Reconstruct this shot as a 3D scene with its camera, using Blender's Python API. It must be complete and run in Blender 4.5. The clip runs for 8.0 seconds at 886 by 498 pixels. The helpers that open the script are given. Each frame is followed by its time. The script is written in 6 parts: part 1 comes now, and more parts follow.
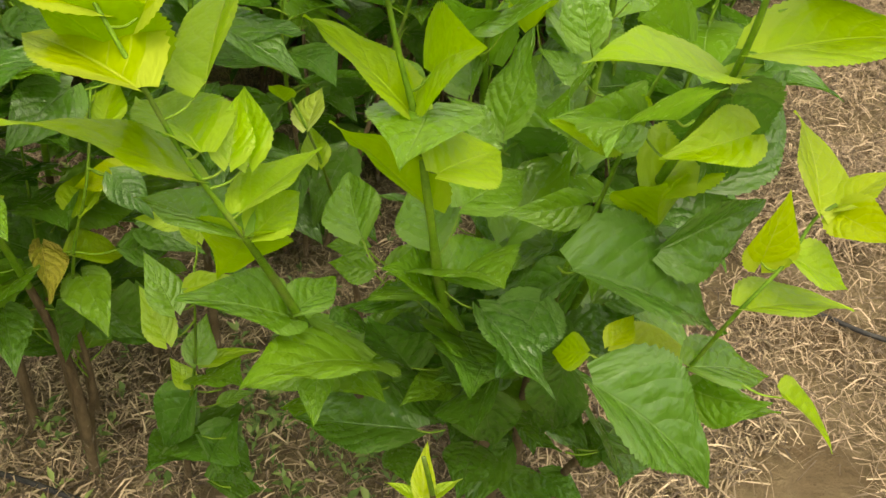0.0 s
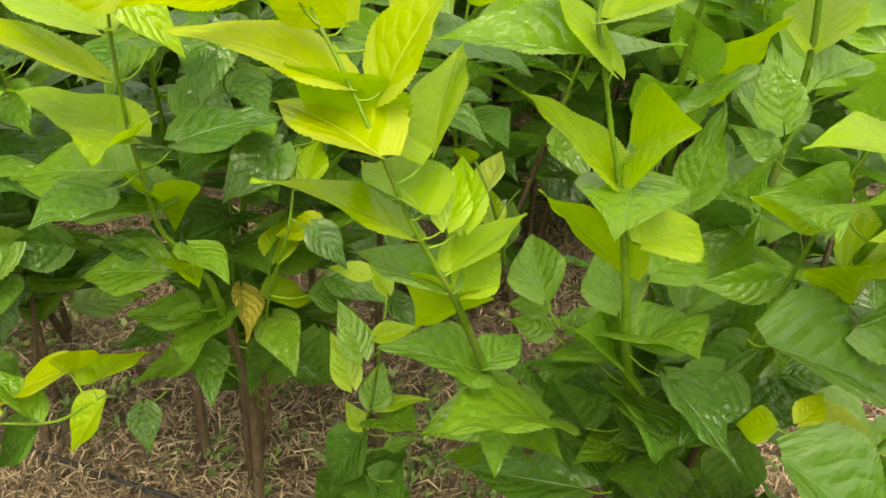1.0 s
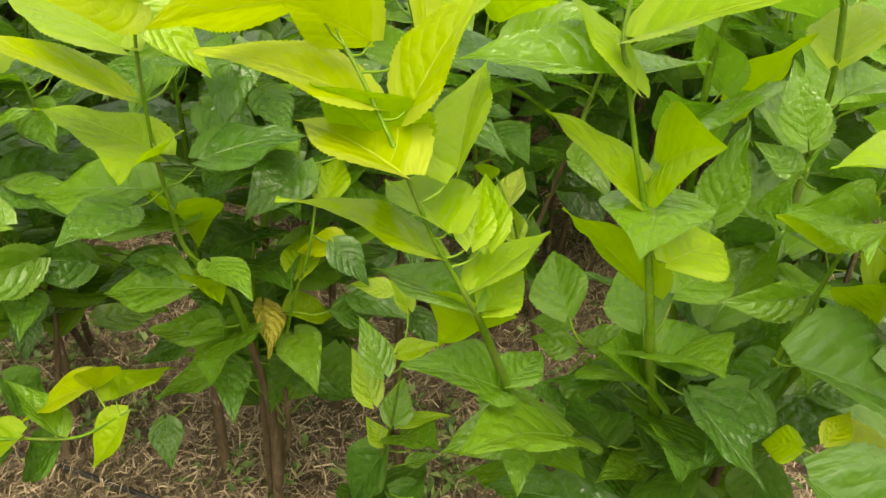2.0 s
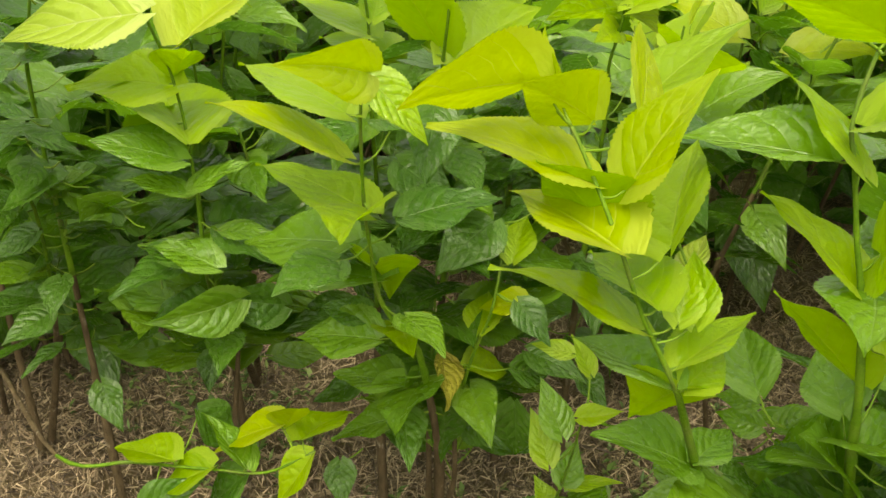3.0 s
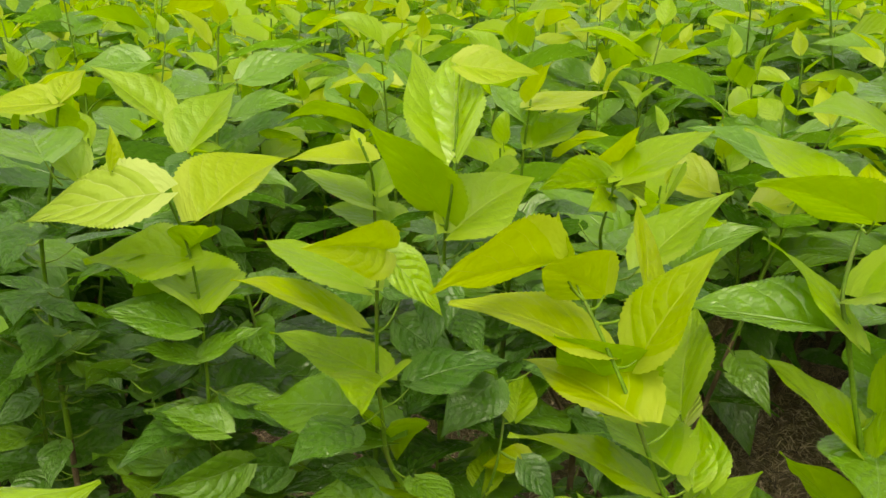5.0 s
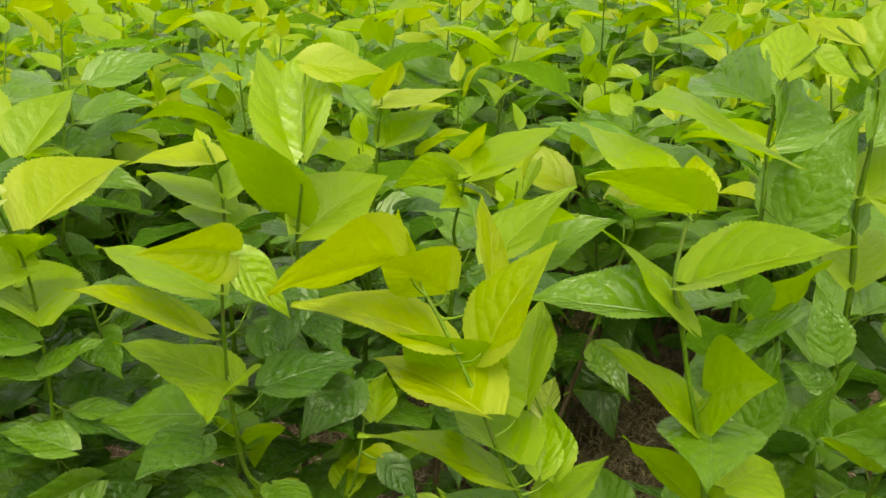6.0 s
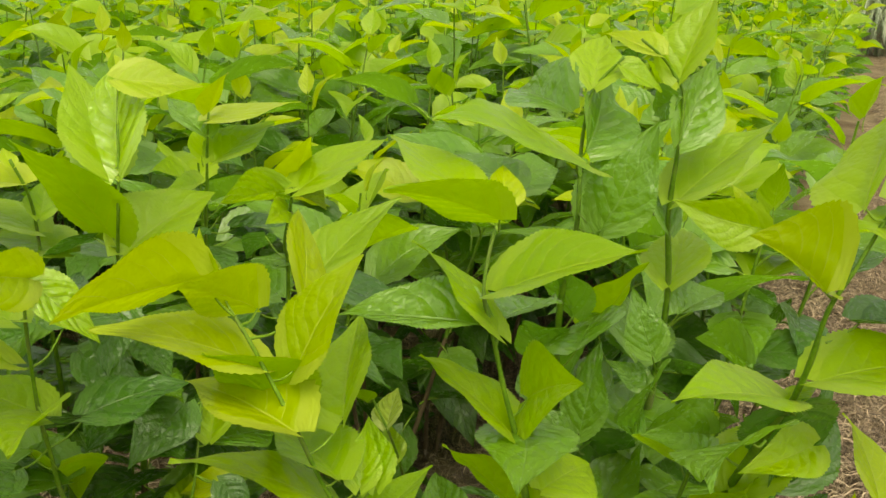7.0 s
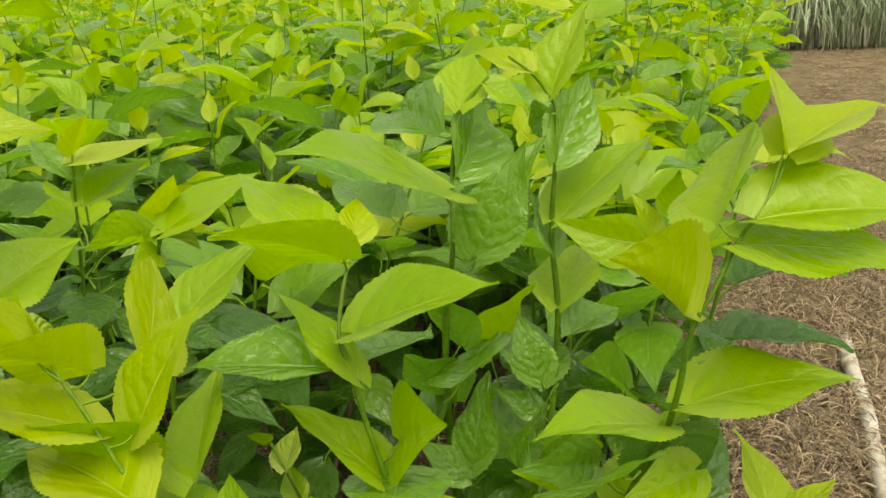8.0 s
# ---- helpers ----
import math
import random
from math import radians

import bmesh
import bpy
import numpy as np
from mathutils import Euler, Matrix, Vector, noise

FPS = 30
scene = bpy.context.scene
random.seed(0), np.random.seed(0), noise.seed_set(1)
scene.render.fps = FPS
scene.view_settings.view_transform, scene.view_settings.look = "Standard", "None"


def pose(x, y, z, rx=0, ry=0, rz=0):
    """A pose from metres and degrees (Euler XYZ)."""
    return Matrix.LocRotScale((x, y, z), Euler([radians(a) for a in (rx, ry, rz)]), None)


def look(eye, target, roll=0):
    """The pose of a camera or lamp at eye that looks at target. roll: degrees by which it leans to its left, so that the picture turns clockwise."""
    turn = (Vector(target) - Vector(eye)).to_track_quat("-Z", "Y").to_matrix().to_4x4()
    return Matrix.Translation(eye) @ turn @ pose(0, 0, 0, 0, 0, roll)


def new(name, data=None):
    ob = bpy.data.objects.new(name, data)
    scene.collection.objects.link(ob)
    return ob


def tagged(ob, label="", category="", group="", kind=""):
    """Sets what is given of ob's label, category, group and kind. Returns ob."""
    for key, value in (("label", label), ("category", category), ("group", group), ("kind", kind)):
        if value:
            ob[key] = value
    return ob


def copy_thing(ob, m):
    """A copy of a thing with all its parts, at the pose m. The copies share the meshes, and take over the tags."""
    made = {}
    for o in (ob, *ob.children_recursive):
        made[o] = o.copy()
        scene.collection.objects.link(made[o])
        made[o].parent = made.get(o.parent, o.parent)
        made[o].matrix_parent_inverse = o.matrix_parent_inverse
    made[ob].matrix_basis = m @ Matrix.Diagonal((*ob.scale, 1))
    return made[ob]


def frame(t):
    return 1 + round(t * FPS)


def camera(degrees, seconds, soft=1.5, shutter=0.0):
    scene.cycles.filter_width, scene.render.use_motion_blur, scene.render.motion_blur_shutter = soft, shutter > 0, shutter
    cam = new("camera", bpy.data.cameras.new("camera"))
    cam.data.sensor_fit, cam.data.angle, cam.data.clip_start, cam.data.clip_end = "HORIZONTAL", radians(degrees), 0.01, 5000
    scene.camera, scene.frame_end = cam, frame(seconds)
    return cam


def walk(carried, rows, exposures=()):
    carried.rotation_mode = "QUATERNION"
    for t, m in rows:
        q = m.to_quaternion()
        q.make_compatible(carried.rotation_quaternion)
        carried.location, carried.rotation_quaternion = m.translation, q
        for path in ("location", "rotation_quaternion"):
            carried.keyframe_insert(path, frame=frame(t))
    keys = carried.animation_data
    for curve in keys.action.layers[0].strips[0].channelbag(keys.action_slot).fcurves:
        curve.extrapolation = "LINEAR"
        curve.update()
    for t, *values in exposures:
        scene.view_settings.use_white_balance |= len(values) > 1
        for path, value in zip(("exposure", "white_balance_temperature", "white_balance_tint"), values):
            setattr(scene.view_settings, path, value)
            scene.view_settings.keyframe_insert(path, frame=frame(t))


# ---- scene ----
cam = camera(51.4, 8.0)
PATH = [
    (0, (0.0245, 0.0245, 1.0479), (-0.0214, 1.7818, -0.1018), 2.37),
    (0.5, (-0.0185, -0.0013, 1.0593), (-0.2027, 1.7582, -0.0726), 1.99),
    (1, (-0.0367, -0.0115, 1.0744), (-0.3663, 1.7749, 0.0193), 0.76),
    (2.3, (-0.0481, -0.0098, 1.0820), (-0.4465, 1.7834, 0.0642), -0.21),
    (2.5, (-0.0604, -0.0135, 1.0897), (-0.5265, 1.7741, 0.0912), -0.49),
    (3, (-0.0983, -0.0307, 1.1073), (-0.7709, 1.7186, 0.1606), -0.90),
    (3.5, (-0.1594, -0.0792, 1.1127), (-1.1046, 1.5684, 0.2172), -0.98),
    (4, (-0.1804, -0.0937, 1.1373), (-1.1703, 1.5907, 0.3689), -0.93),
    (4.5, (-0.1607, -0.0825, 1.1453), (-0.9893, 1.7149, 0.4449), -0.79),
    (5, (-0.1295, -0.0698, 1.1499), (-0.7652, 1.8198, 0.4905), -1.05),
    (5.2, (-0.1193, -0.0620, 1.1486), (-0.6677, 1.8549, 0.4894), -1.07),
    (6.3, (-0.0932, -0.0579, 1.1470), (-0.4301, 1.9078, 0.4905), -0.52),
    (6.5, (-0.0817, -0.0564, 1.1468), (-0.3871, 1.9178, 0.5001), -0.72),
    (7, (-0.0482, -0.0510, 1.1502), (-0.1421, 1.9458, 0.5072), 0.06),
    (7.5, (-0.0168, -0.0457, 1.1558), (0.0008, 1.9553, 0.5188), -1.35),
    (8, (0.0301, -0.0061, 1.1559), (0.0478, 2.0011, 0.5367), -2.55),
]
walk(cam, [(t, look(eye, target, roll)) for t, eye, target, roll in PATH], exposures=[(0, 1.67, 8000, 10), (0.5, 1.84, 8000, 11), (1, 1.88, 8000, 11), (2.5, 1.72, 8000, 9), (3.5, 1.54, 8000, 6), (4, 1.44, 8000, 5), (4.5, 1.28, 8000, 4), (6.5, 1.28, 8000, 4), (8, 1.22, 7900, 4)])

# ---- light ----
world = bpy.data.worlds.new("sky")
scene.world = world
world.use_nodes = True
wn, wl = world.node_tree.nodes, world.node_tree.links
sky = wn.new("ShaderNodeTexSky")
sky.sky_type = "NISHITA"
sky.sun_disc = False
sky.sun_elevation, sky.sun_rotation = radians(62), radians(160)
sky.air_density, sky.dust_density, sky.ozone_density = 1.0, 4.0, 1.0
haze = wn.new("ShaderNodeHueSaturation")
haze.inputs["Saturation"].default_value = 0.3
wl.new(sky.outputs[0], haze.inputs["Color"])
wl.new(haze.outputs[0], wn["Background"].inputs[0])
wn["Background"].inputs[1].default_value = 0.15

sun_data = bpy.data.lights.new("sun", "SUN")
sun_data.energy, sun_data.angle, sun_data.color = 0.5, radians(60), (1.0, 0.94, 0.80)
sun = new("sun", sun_data)
sun.matrix_world = pose(0, 0, 6, 28, 0, 20)


# ---- materials ----
def material(name):
    m = bpy.data.materials.new(name)
    m.use_nodes = True
    nt = m.node_tree
    nt.nodes.clear()
    out = nt.nodes.new("ShaderNodeOutputMaterial")

    def n(kind, **sets):
        node = nt.nodes.new("ShaderNode" + kind)
        for k, v in sets.items():
            if k in node.inputs:
                node.inputs[k].default_value = v
        return node

    def link(a, b):
        nt.links.new(a, b)
    return m, nt, out, n, link


def maths(n, link, op, a, b=None, c=None, clamp=False):
    node = n("Math")
    node.operation, node.use_clamp = op, clamp
    for i, v in enumerate((a, b, c)):
        if v is None:
            continue
        if isinstance(v, (int, float)):
            node.inputs[i].default_value = v
        else:
            link(v, node.inputs[i])
    return node.outputs[0]


def blend(n, link, fac, a, b, kind="MIX"):
    node = n("Mix")
    node.data_type, node.blend_type = "RGBA", kind
    for sock, v in ((node.inputs[0], fac), (node.inputs[6], a), (node.inputs[7], b)):
        if isinstance(v, (int, float)):
            sock.default_value = v
        elif isinstance(v, tuple):
            sock.default_value = (*v, 1)
        else:
            link(v, sock)
    return node.outputs[2]


def leaf_material(name, dark, light, vein, rough, thin, quilt, island=False, shine=0.3, pleat=0.4):
    """A mulberry blade: midrib and side veins, quilted relief, blotches, light that shines through."""
    m, nt, out, n, link = material(name)
    uv = n("UVMap")
    sep = n("SeparateXYZ")
    link(uv.outputs[0], sep.inputs[0])
    across = maths(n, link, "ABSOLUTE", maths(n, link, "MULTIPLY_ADD", sep.outputs[0], 2.0, -1.0))
    along = sep.outputs[1]
    rand = n("NewGeometry").outputs["Random Per Island"] if island else n("ObjectInfo").outputs["Random"]
    # side veins sweep forward from the midrib
    bend = maths(n, link, "ADD", maths(n, link, "MULTIPLY", across, 0.20), maths(n, link, "MULTIPLY", maths(n, link, "POWER", across, 2.0), 0.14))
    sway = n("TexNoise", Scale=3.0, Detail=1.0)
    link(uv.outputs[0], sway.inputs["Vector"])
    bend = maths(n, link, "ADD", bend, maths(n, link, "MULTIPLY", maths(n, link, "SUBTRACT", sway.outputs[0], 0.5), 0.12))
    run = maths(n, link, "MULTIPLY", maths(n, link, "POWER", maths(n, link, "MAXIMUM", maths(n, link, "SUBTRACT", along, bend), 0.0), 0.85), 6.0)
    gap = maths(n, link, "PINGPONG", run, 0.5)
    side = n("MapRange", **{"From Min": 0.015, "From Max": 0.065, "To Min": 1.0, "To Max": 0.0})
    link(gap, side.inputs[0])
    mid = n("MapRange", **{"From Min": 0.012, "From Max": 0.035, "To Min": 1.0, "To Max": 0.0})
    link(across, mid.inputs[0])
    veins = maths(n, link, "MAXIMUM", maths(n, link, "MULTIPLY", side.outputs[0], 0.7), mid.outputs[0], clamp=True)
    place = n("CombineXYZ")
    link(maths(n, link, "ADD", maths(n, link, "MULTIPLY", sep.outputs[0], 0.62), maths(n, link, "MULTIPLY", rand, 37.0)), place.inputs[0])
    link(along, place.inputs[1])
    link(maths(n, link, "MULTIPLY", rand, 19.0), place.inputs[2])
    blotch = n("TexNoise", Scale=2.2, Detail=3.0, Roughness=0.6)
    grain = n("TexNoise", Scale=42.0, Detail=2.0, Roughness=0.6)
    link(place.outputs[0], blotch.inputs["Vector"])
    link(place.outputs[0], grain.inputs["Vector"])
    mixer = maths(n, link, "ADD", maths(n, link, "MULTIPLY", rand, 0.65), maths(n, link, "MULTIPLY_ADD", blotch.outputs[0], 0.9, -0.28), clamp=True)
    body = blend(n, link, mixer, dark, light)
    body = blend(n, link, maths(n, link, "MULTIPLY", grain.outputs[0], 0.22), body, (0.5, 0.5, 0.5), "OVERLAY")
    colour = blend(n, link, maths(n, link, "MULTIPLY", veins, 0.8), body, vein)
    # a few brown specks
    spots = n("TexVoronoi", Scale=6.0, Randomness=1.0)
    link(place.outputs[0], spots.inputs["Vector"])
    speck = n("MapRange", **{"From Min": 0.03, "From Max": 0.06, "To Min": 0.5, "To Max": 0.0})
    link(spots.outputs["Distance"], speck.inputs[0])
    gate = n("TexNoise", Scale=1.4, Detail=0.0)
    link(place.outputs[0], gate.inputs["Vector"])
    few = maths(n, link, "MULTIPLY", speck.outputs[0], maths(n, link, "GREATER_THAN", gate.outputs[0], 0.66))
    colour = blend(n, link, few, colour, (0.10, 0.07, 0.02))
    # relief
    cushion = maths(n, link, "SINE", maths(n, link, "MULTIPLY", gap, math.pi))
    pucker = n("TexNoise", Scale=11.0, Detail=2.0, Roughness=0.5)
    link(place.outputs[0], pucker.inputs["Vector"])
    high = maths(n, link, "ADD", maths(n, link, "MULTIPLY", cushion, pleat), maths(n, link, "MULTIPLY", pucker.outputs[0], 1.3))
    high = maths(n, link, "SUBTRACT", high, maths(n, link, "MULTIPLY", mid.outputs[0], 0.5))
    bump = n("Bump", Strength=quilt, Distance=0.006)
    link(high, bump.inputs["Height"])
    b = n("BsdfPrincipled", Roughness=rough, **{"Specular IOR Level": shine})
    link(colour, b.inputs["Base Color"])
    link(bump.outputs[0], b.inputs["Normal"])
    link(maths(n, link, "MULTIPLY_ADD", pucker.outputs[0], 0.2, rough - 0.1), b.inputs["Roughness"])
    tr = n("BsdfTranslucent")
    glow = blend(n, link, 0.55, body, (min(light[0] * 1.5, 0.9), min(light[1] * 1.6, 0.9), light[2]))
    link(blend(n, link, maths(n, link, "MULTIPLY", veins, 0.45), glow, dark), tr.inputs["Color"])
    link(bump.outputs[0], tr.inputs["Normal"])
    mix = n("MixShader", Fac=thin)
    link(b.outputs[0], mix.inputs[1])
    link(tr.outputs[0], mix.inputs[2])
    link(mix.outputs[0], out.inputs[0])
    return m


def leaf_set(island):
    tail = "_crown" if island else ""
    return [
        leaf_material("young_leaf" + tail, (0.237, 0.351, 0.003), (0.348, 0.450, 0.004), (0.439, 0.526, 0.065), 0.40, 0.50, 0.30, island, 0.4, 0.3),
        leaf_material("half_grown_leaf" + tail, (0.166, 0.313, 0.003), (0.261, 0.407, 0.004), (0.333, 0.472, 0.039), 0.38, 0.50, 0.32, island, 0.45, 0.3),
        leaf_material("grown_leaf" + tail, (0.086, 0.218, 0.013), (0.153, 0.306, 0.018), (0.219, 0.384, 0.066), 0.25, 0.48, 0.46, island, 0.62, 0.35),
        leaf_material("old_leaf" + tail, (0.043, 0.128, 0.013), (0.083, 0.198, 0.018), (0.123, 0.244, 0.048), 0.26, 0.46, 0.48, island, 0.58, 0.35),
    ]


LEAF = leaf_set(False)
CROWN_LEAF = leaf_set(True)
PLEATED_LEAF = leaf_material("pleated_young_leaf", (0.203, 0.364, 0.006), (0.295, 0.463, 0.010), (0.365, 0.518, 0.104), 0.28, 0.46, 0.5, False, 0.65, 0.8)
PALE_LEAF = leaf_material("pale_leaf_underside", (0.242, 0.348, 0.029), (0.302, 0.412, 0.046), (0.435, 0.510, 0.169), 0.5, 0.35, 0.6, False, 0.25, 0.8)
DRY_LEAF = leaf_material("yellowed_leaf", (0.251, 0.238, 0.025), (0.376, 0.348, 0.040), (0.205, 0.174, 0.030), 0.6, 0.3, 0.8)


def rough_material(name, a, b, scale, rough, bump_scale, bump_strength, c=None, c_scale=3.0, c_from=0.5, c_to=0.7, stretch=(1, 1, 1), metal=0.0, distance=0.01):
    m, nt, out, n, link = material(name)
    co, mp = n("TexCoord"), n("Mapping")
    mp.inputs["Scale"].default_value = stretch
    link(co.outputs["Object"], mp.inputs[0])
    t1 = n("TexNoise", Scale=scale, Detail=6.0, Roughness=0.65)
    t2 = n("TexNoise", Scale=bump_scale, Detail=6.0, Roughness=0.7)
    link(mp.outputs[0], t1.inputs["Vector"])
    link(mp.outputs[0], t2.inputs["Vector"])
    ramp = n("MapRange", **{"From Min": 0.35, "From Max": 0.65})
    link(t1.outputs[0], ramp.inputs[0])
    col = blend(n, link, ramp.outputs[0], a, b)
    if c:
        t3 = n("TexNoise", Scale=c_scale, Detail=4.0, Roughness=0.6)
        link(mp.outputs[0], t3.inputs["Vector"])
        r3 = n("MapRange", **{"From Min": c_from, "From Max": c_to})
        link(t3.outputs[0], r3.inputs[0])
        col = blend(n, link, r3.outputs[0], col, c)
    col = blend(n, link, 0.35, col, t2.outputs[0], "OVERLAY")
    bump = n("Bump", Strength=bump_strength, Distance=distance)
    link(t2.outputs[0], bump.inputs["Height"])
    bs = n("BsdfPrincipled", Roughness=rough, Metallic=metal, **{"Specular IOR Level": 0.2})
    link(col, bs.inputs["Base Color"])
    link(bump.outputs[0], bs.inputs["Normal"])
    link(bs.outputs[0], out.inputs[0])
    return m


STEM = rough_material("green_stem", (0.06, 0.14, 0.006), (0.11, 0.21, 0.010), 40, 0.5, 160, 0.3, (0.085, 0.10, 0.03), 20, 0.55, 0.75)
BARK = rough_material("brown_bark", (0.070, 0.050, 0.024), (0.140, 0.104, 0.054), 45, 0.85, 120, 0.8, (0.26, 0.22, 0.16), 60, 0.6, 0.7, (1, 1, 0.35))
PETIOLE = rough_material("pale_petiole", (0.10, 0.20, 0.012), (0.16, 0.26, 0.02), 40, 0.5, 150, 0.2)
SOIL = rough_material("dry_soil", (0.117, 0.089, 0.048), (0.212, 0.166, 0.092), 5, 0.95, 60, 0.9, (0.090, 0.060, 0.028), 2.2, 0.5, 0.68, distance=0.02)
PVC = rough_material("weathered_pvc", (0.319, 0.297, 0.242), (0.462, 0.440, 0.374), 8, 0.6, 90, 0.3, (0.220, 0.171, 0.110), 17, 0.5, 0.66)
BASIN = rough_material("grey_plastic", (0.13, 0.13, 0.14), (0.22, 0.22, 0.23), 9, 0.5, 80, 0.2, (0.30, 0.27, 0.22), 7, 0.55, 0.75)
RUBBER = rough_material("black_hose", (0.018, 0.018, 0.018), (0.04, 0.038, 0.034), 20, 0.6, 120, 0.3, (0.12, 0.09, 0.06), 9, 0.6, 0.75)


def blade_material(name, tints, rough, thin):
    """Straw, weeds and grass: each blade has a tint of its own."""
    m, nt, out, n, link = material(name)
    ramp = n("ValToRGB")
    ramp.color_ramp.elements[0].color = (*tints[0], 1)
    ramp.color_ramp.elements[1].color = (*tints[-1], 1)
    for i, t in enumerate(tints[1:-1]):
        e = ramp.color_ramp.elements.new((i + 1) / (len(tints) - 1))
        e.color = (*t, 1)
    link(n("NewGeometry").outputs["Random Per Island"], ramp.inputs[0])
    co = n("TexCoord")
    t = n("TexNoise", Scale=60.0, Detail=3.0)
    link(co.outputs["Object"], t.inputs["Vector"])
    col = blend(n, link, 0.4, ramp.outputs[0], t.outputs[0], "OVERLAY")
    b, tr, mix = n("BsdfPrincipled", Roughness=rough), n("BsdfTranslucent"), n("MixShader", Fac=thin)
    link(col, b.inputs["Base Color"])
    link(col, tr.inputs["Color"])
    link(b.outputs[0], mix.inputs[1])
    link(tr.outputs[0], mix.inputs[2])
    link(mix.outputs[0], out.inputs[0])
    return m


STRAW = blade_material("dry_straw", [(0.071, 0.050, 0.028), (0.154, 0.112, 0.066), (0.261, 0.196, 0.119), (0.451, 0.350, 0.226)], 0.7, 0.12)
# straw under the bushes: darker low tints and a lighter top tint than STRAW
STRAW_MULCH = blade_material("mulch_straw", [(0.048, 0.035, 0.021), (0.137, 0.103, 0.059), (0.256, 0.196, 0.117), (0.475, 0.379, 0.238)], 0.75, 0.1)
WEED = blade_material("weed_blade", [(0.055, 0.110, 0.022), (0.121, 0.209, 0.044), (0.242, 0.308, 0.088)], 0.5, 0.3)
CANE_DARK = blade_material("dark_cane_grass", [(0.099, 0.149, 0.066), (0.198, 0.277, 0.122), (0.337, 0.436, 0.224), (0.600, 0.600, 0.598)], 0.5, 0.2)
CANE = blade_material("cane_grass", [(0.132, 0.187, 0.088), (0.308, 0.385, 0.220), (0.440, 0.506, 0.330), (0.572, 0.600, 0.462)], 0.5, 0.25)
CANE_DRY = blade_material("withered_grass", [(0.176, 0.143, 0.088), (0.396, 0.341, 0.220)], 0.7, 0.15)

# ---- helpers for parts ----
def attach(ob, parent, m):
    """Hang ob, whose pose in the world is m, under parent."""
    ob.parent = parent
    ob.matrix_basis = parent.matrix_basis.inverted() @ m
    return ob


def mesh_of(name, verts, faces, mats, smooth=True, uvs=None, slots=None):
    me = bpy.data.meshes.new(name)
    me.from_pydata(verts, [], faces)
    for m in mats:
        me.materials.append(m)
    if smooth:
        me.polygons.foreach_set("use_smooth", [True] * len(me.polygons))
    if uvs is not None:
        lay = me.uv_layers.new(name="UVMap")
        idx = np.empty(len(me.loops), dtype=np.int32)
        me.loops.foreach_get("vertex_index", idx)
        lay.data.foreach_set("uv", np.asarray(uvs, dtype=np.float32)[idx].ravel())
    if slots is not None:
        me.polygons.foreach_set("material_index", slots)
    me.update()
    return me


def tube(points, radii, sides=7, cap=True):
    """Vertices and faces of a tapering tube along points."""
    pts = [Vector(p) for p in points]
    verts, faces = [], []
    ref = Vector((0.31, 0.95, 0.05))
    for i, p in enumerate(pts):
        d = (pts[min(i + 1, len(pts) - 1)] - pts[max(i - 1, 0)]).normalized()
        a = d.cross(ref).normalized()
        b = d.cross(a)
        for k in range(sides):
            t = 2 * math.pi * k / sides
            verts.append(p + (a * math.cos(t) + b * math.sin(t)) * radii[i])
    for i in range(len(pts) - 1):
        for k in range(sides):
            j = (k + 1) % sides
            faces.append((i * sides + k, i * sides + j, (i + 1) * sides + j, (i + 1) * sides + k))
    if cap:
        faces.append(tuple(range(sides))[::-1])
        faces.append(tuple(range((len(pts) - 1) * sides, len(pts) * sides)))
    return verts, faces


def smooth_line(points, per=5):
    """A Catmull-Rom line through points."""
    p = [Vector(q) for q in points]
    p = [p[0] * 2 - p[1]] + p + [p[-1] * 2 - p[-2]]
    line = []
    for i in range(1, len(p) - 2):
        for k in range(per):
            t = k / per
            a, b, c, d = p[i - 1], p[i], p[i + 1], p[i + 2]
            line.append(0.5 * (2 * b + (c - a) * t + (2 * a - 5 * b + 4 * c - d) * t * t + (3 * b - a - 3 * c + d) * t ** 3))
    line.append(p[-2])
    return line


# half-width of a mulberry blade from its heart-shaped base to its drawn-out tip
SHAPE_U = (0.0, 0.03, 0.08, 0.15, 0.23, 0.32, 0.44, 0.56, 0.68, 0.78, 0.86, 0.92, 0.97, 1.0)
SHAPE_W = (0.12, 0.42, 0.72, 0.92, 1.0, 0.97, 0.83, 0.65, 0.46, 0.305, 0.19, 0.105, 0.042, 0.004)
SHAPE_TAILED = (0.12, 0.42, 0.72, 0.92, 1.0, 0.99, 0.93, 0.81, 0.62, 0.38, 0.17, 0.075, 0.03, 0.004)


def rounded(shape):
    """A finely stepped outline with its corners smoothed away."""
    fine = np.interp(np.linspace(0, 1, 201), SHAPE_U, shape)
    soft = np.convolve(np.pad(fine, 9, mode="edge"), np.ones(19) / 19, mode="valid")
    keep = np.clip(np.minimum(np.linspace(0, 1, 201) / 0.05, (1 - np.linspace(0, 1, 201)) / 0.05), 0, 1)
    return fine * (1 - keep) + soft * keep


OUTLINE, OUTLINE_TAILED = rounded(SHAPE_W), rounded(SHAPE_TAILED)


def rib_line(droop, steps=40):
    """The midrib's curve in its own plane, its chord laid on +y."""
    line, a, y, z = [], droop * 0.55, 0.0, 0.0
    for i in range(steps + 1):
        line.append((y, z))
        y += math.cos(a) / steps
        z += math.sin(a) / steps
        a -= droop * (0.5 + 1.0 * i / steps) / steps * 1.1
    ang, ln = math.atan2(z, y), math.hypot(y, z)
    return [((p * math.cos(ang) + q * math.sin(ang)) / ln, (-p * math.sin(ang) + q * math.cos(ang)) / ln) for p, q in line]


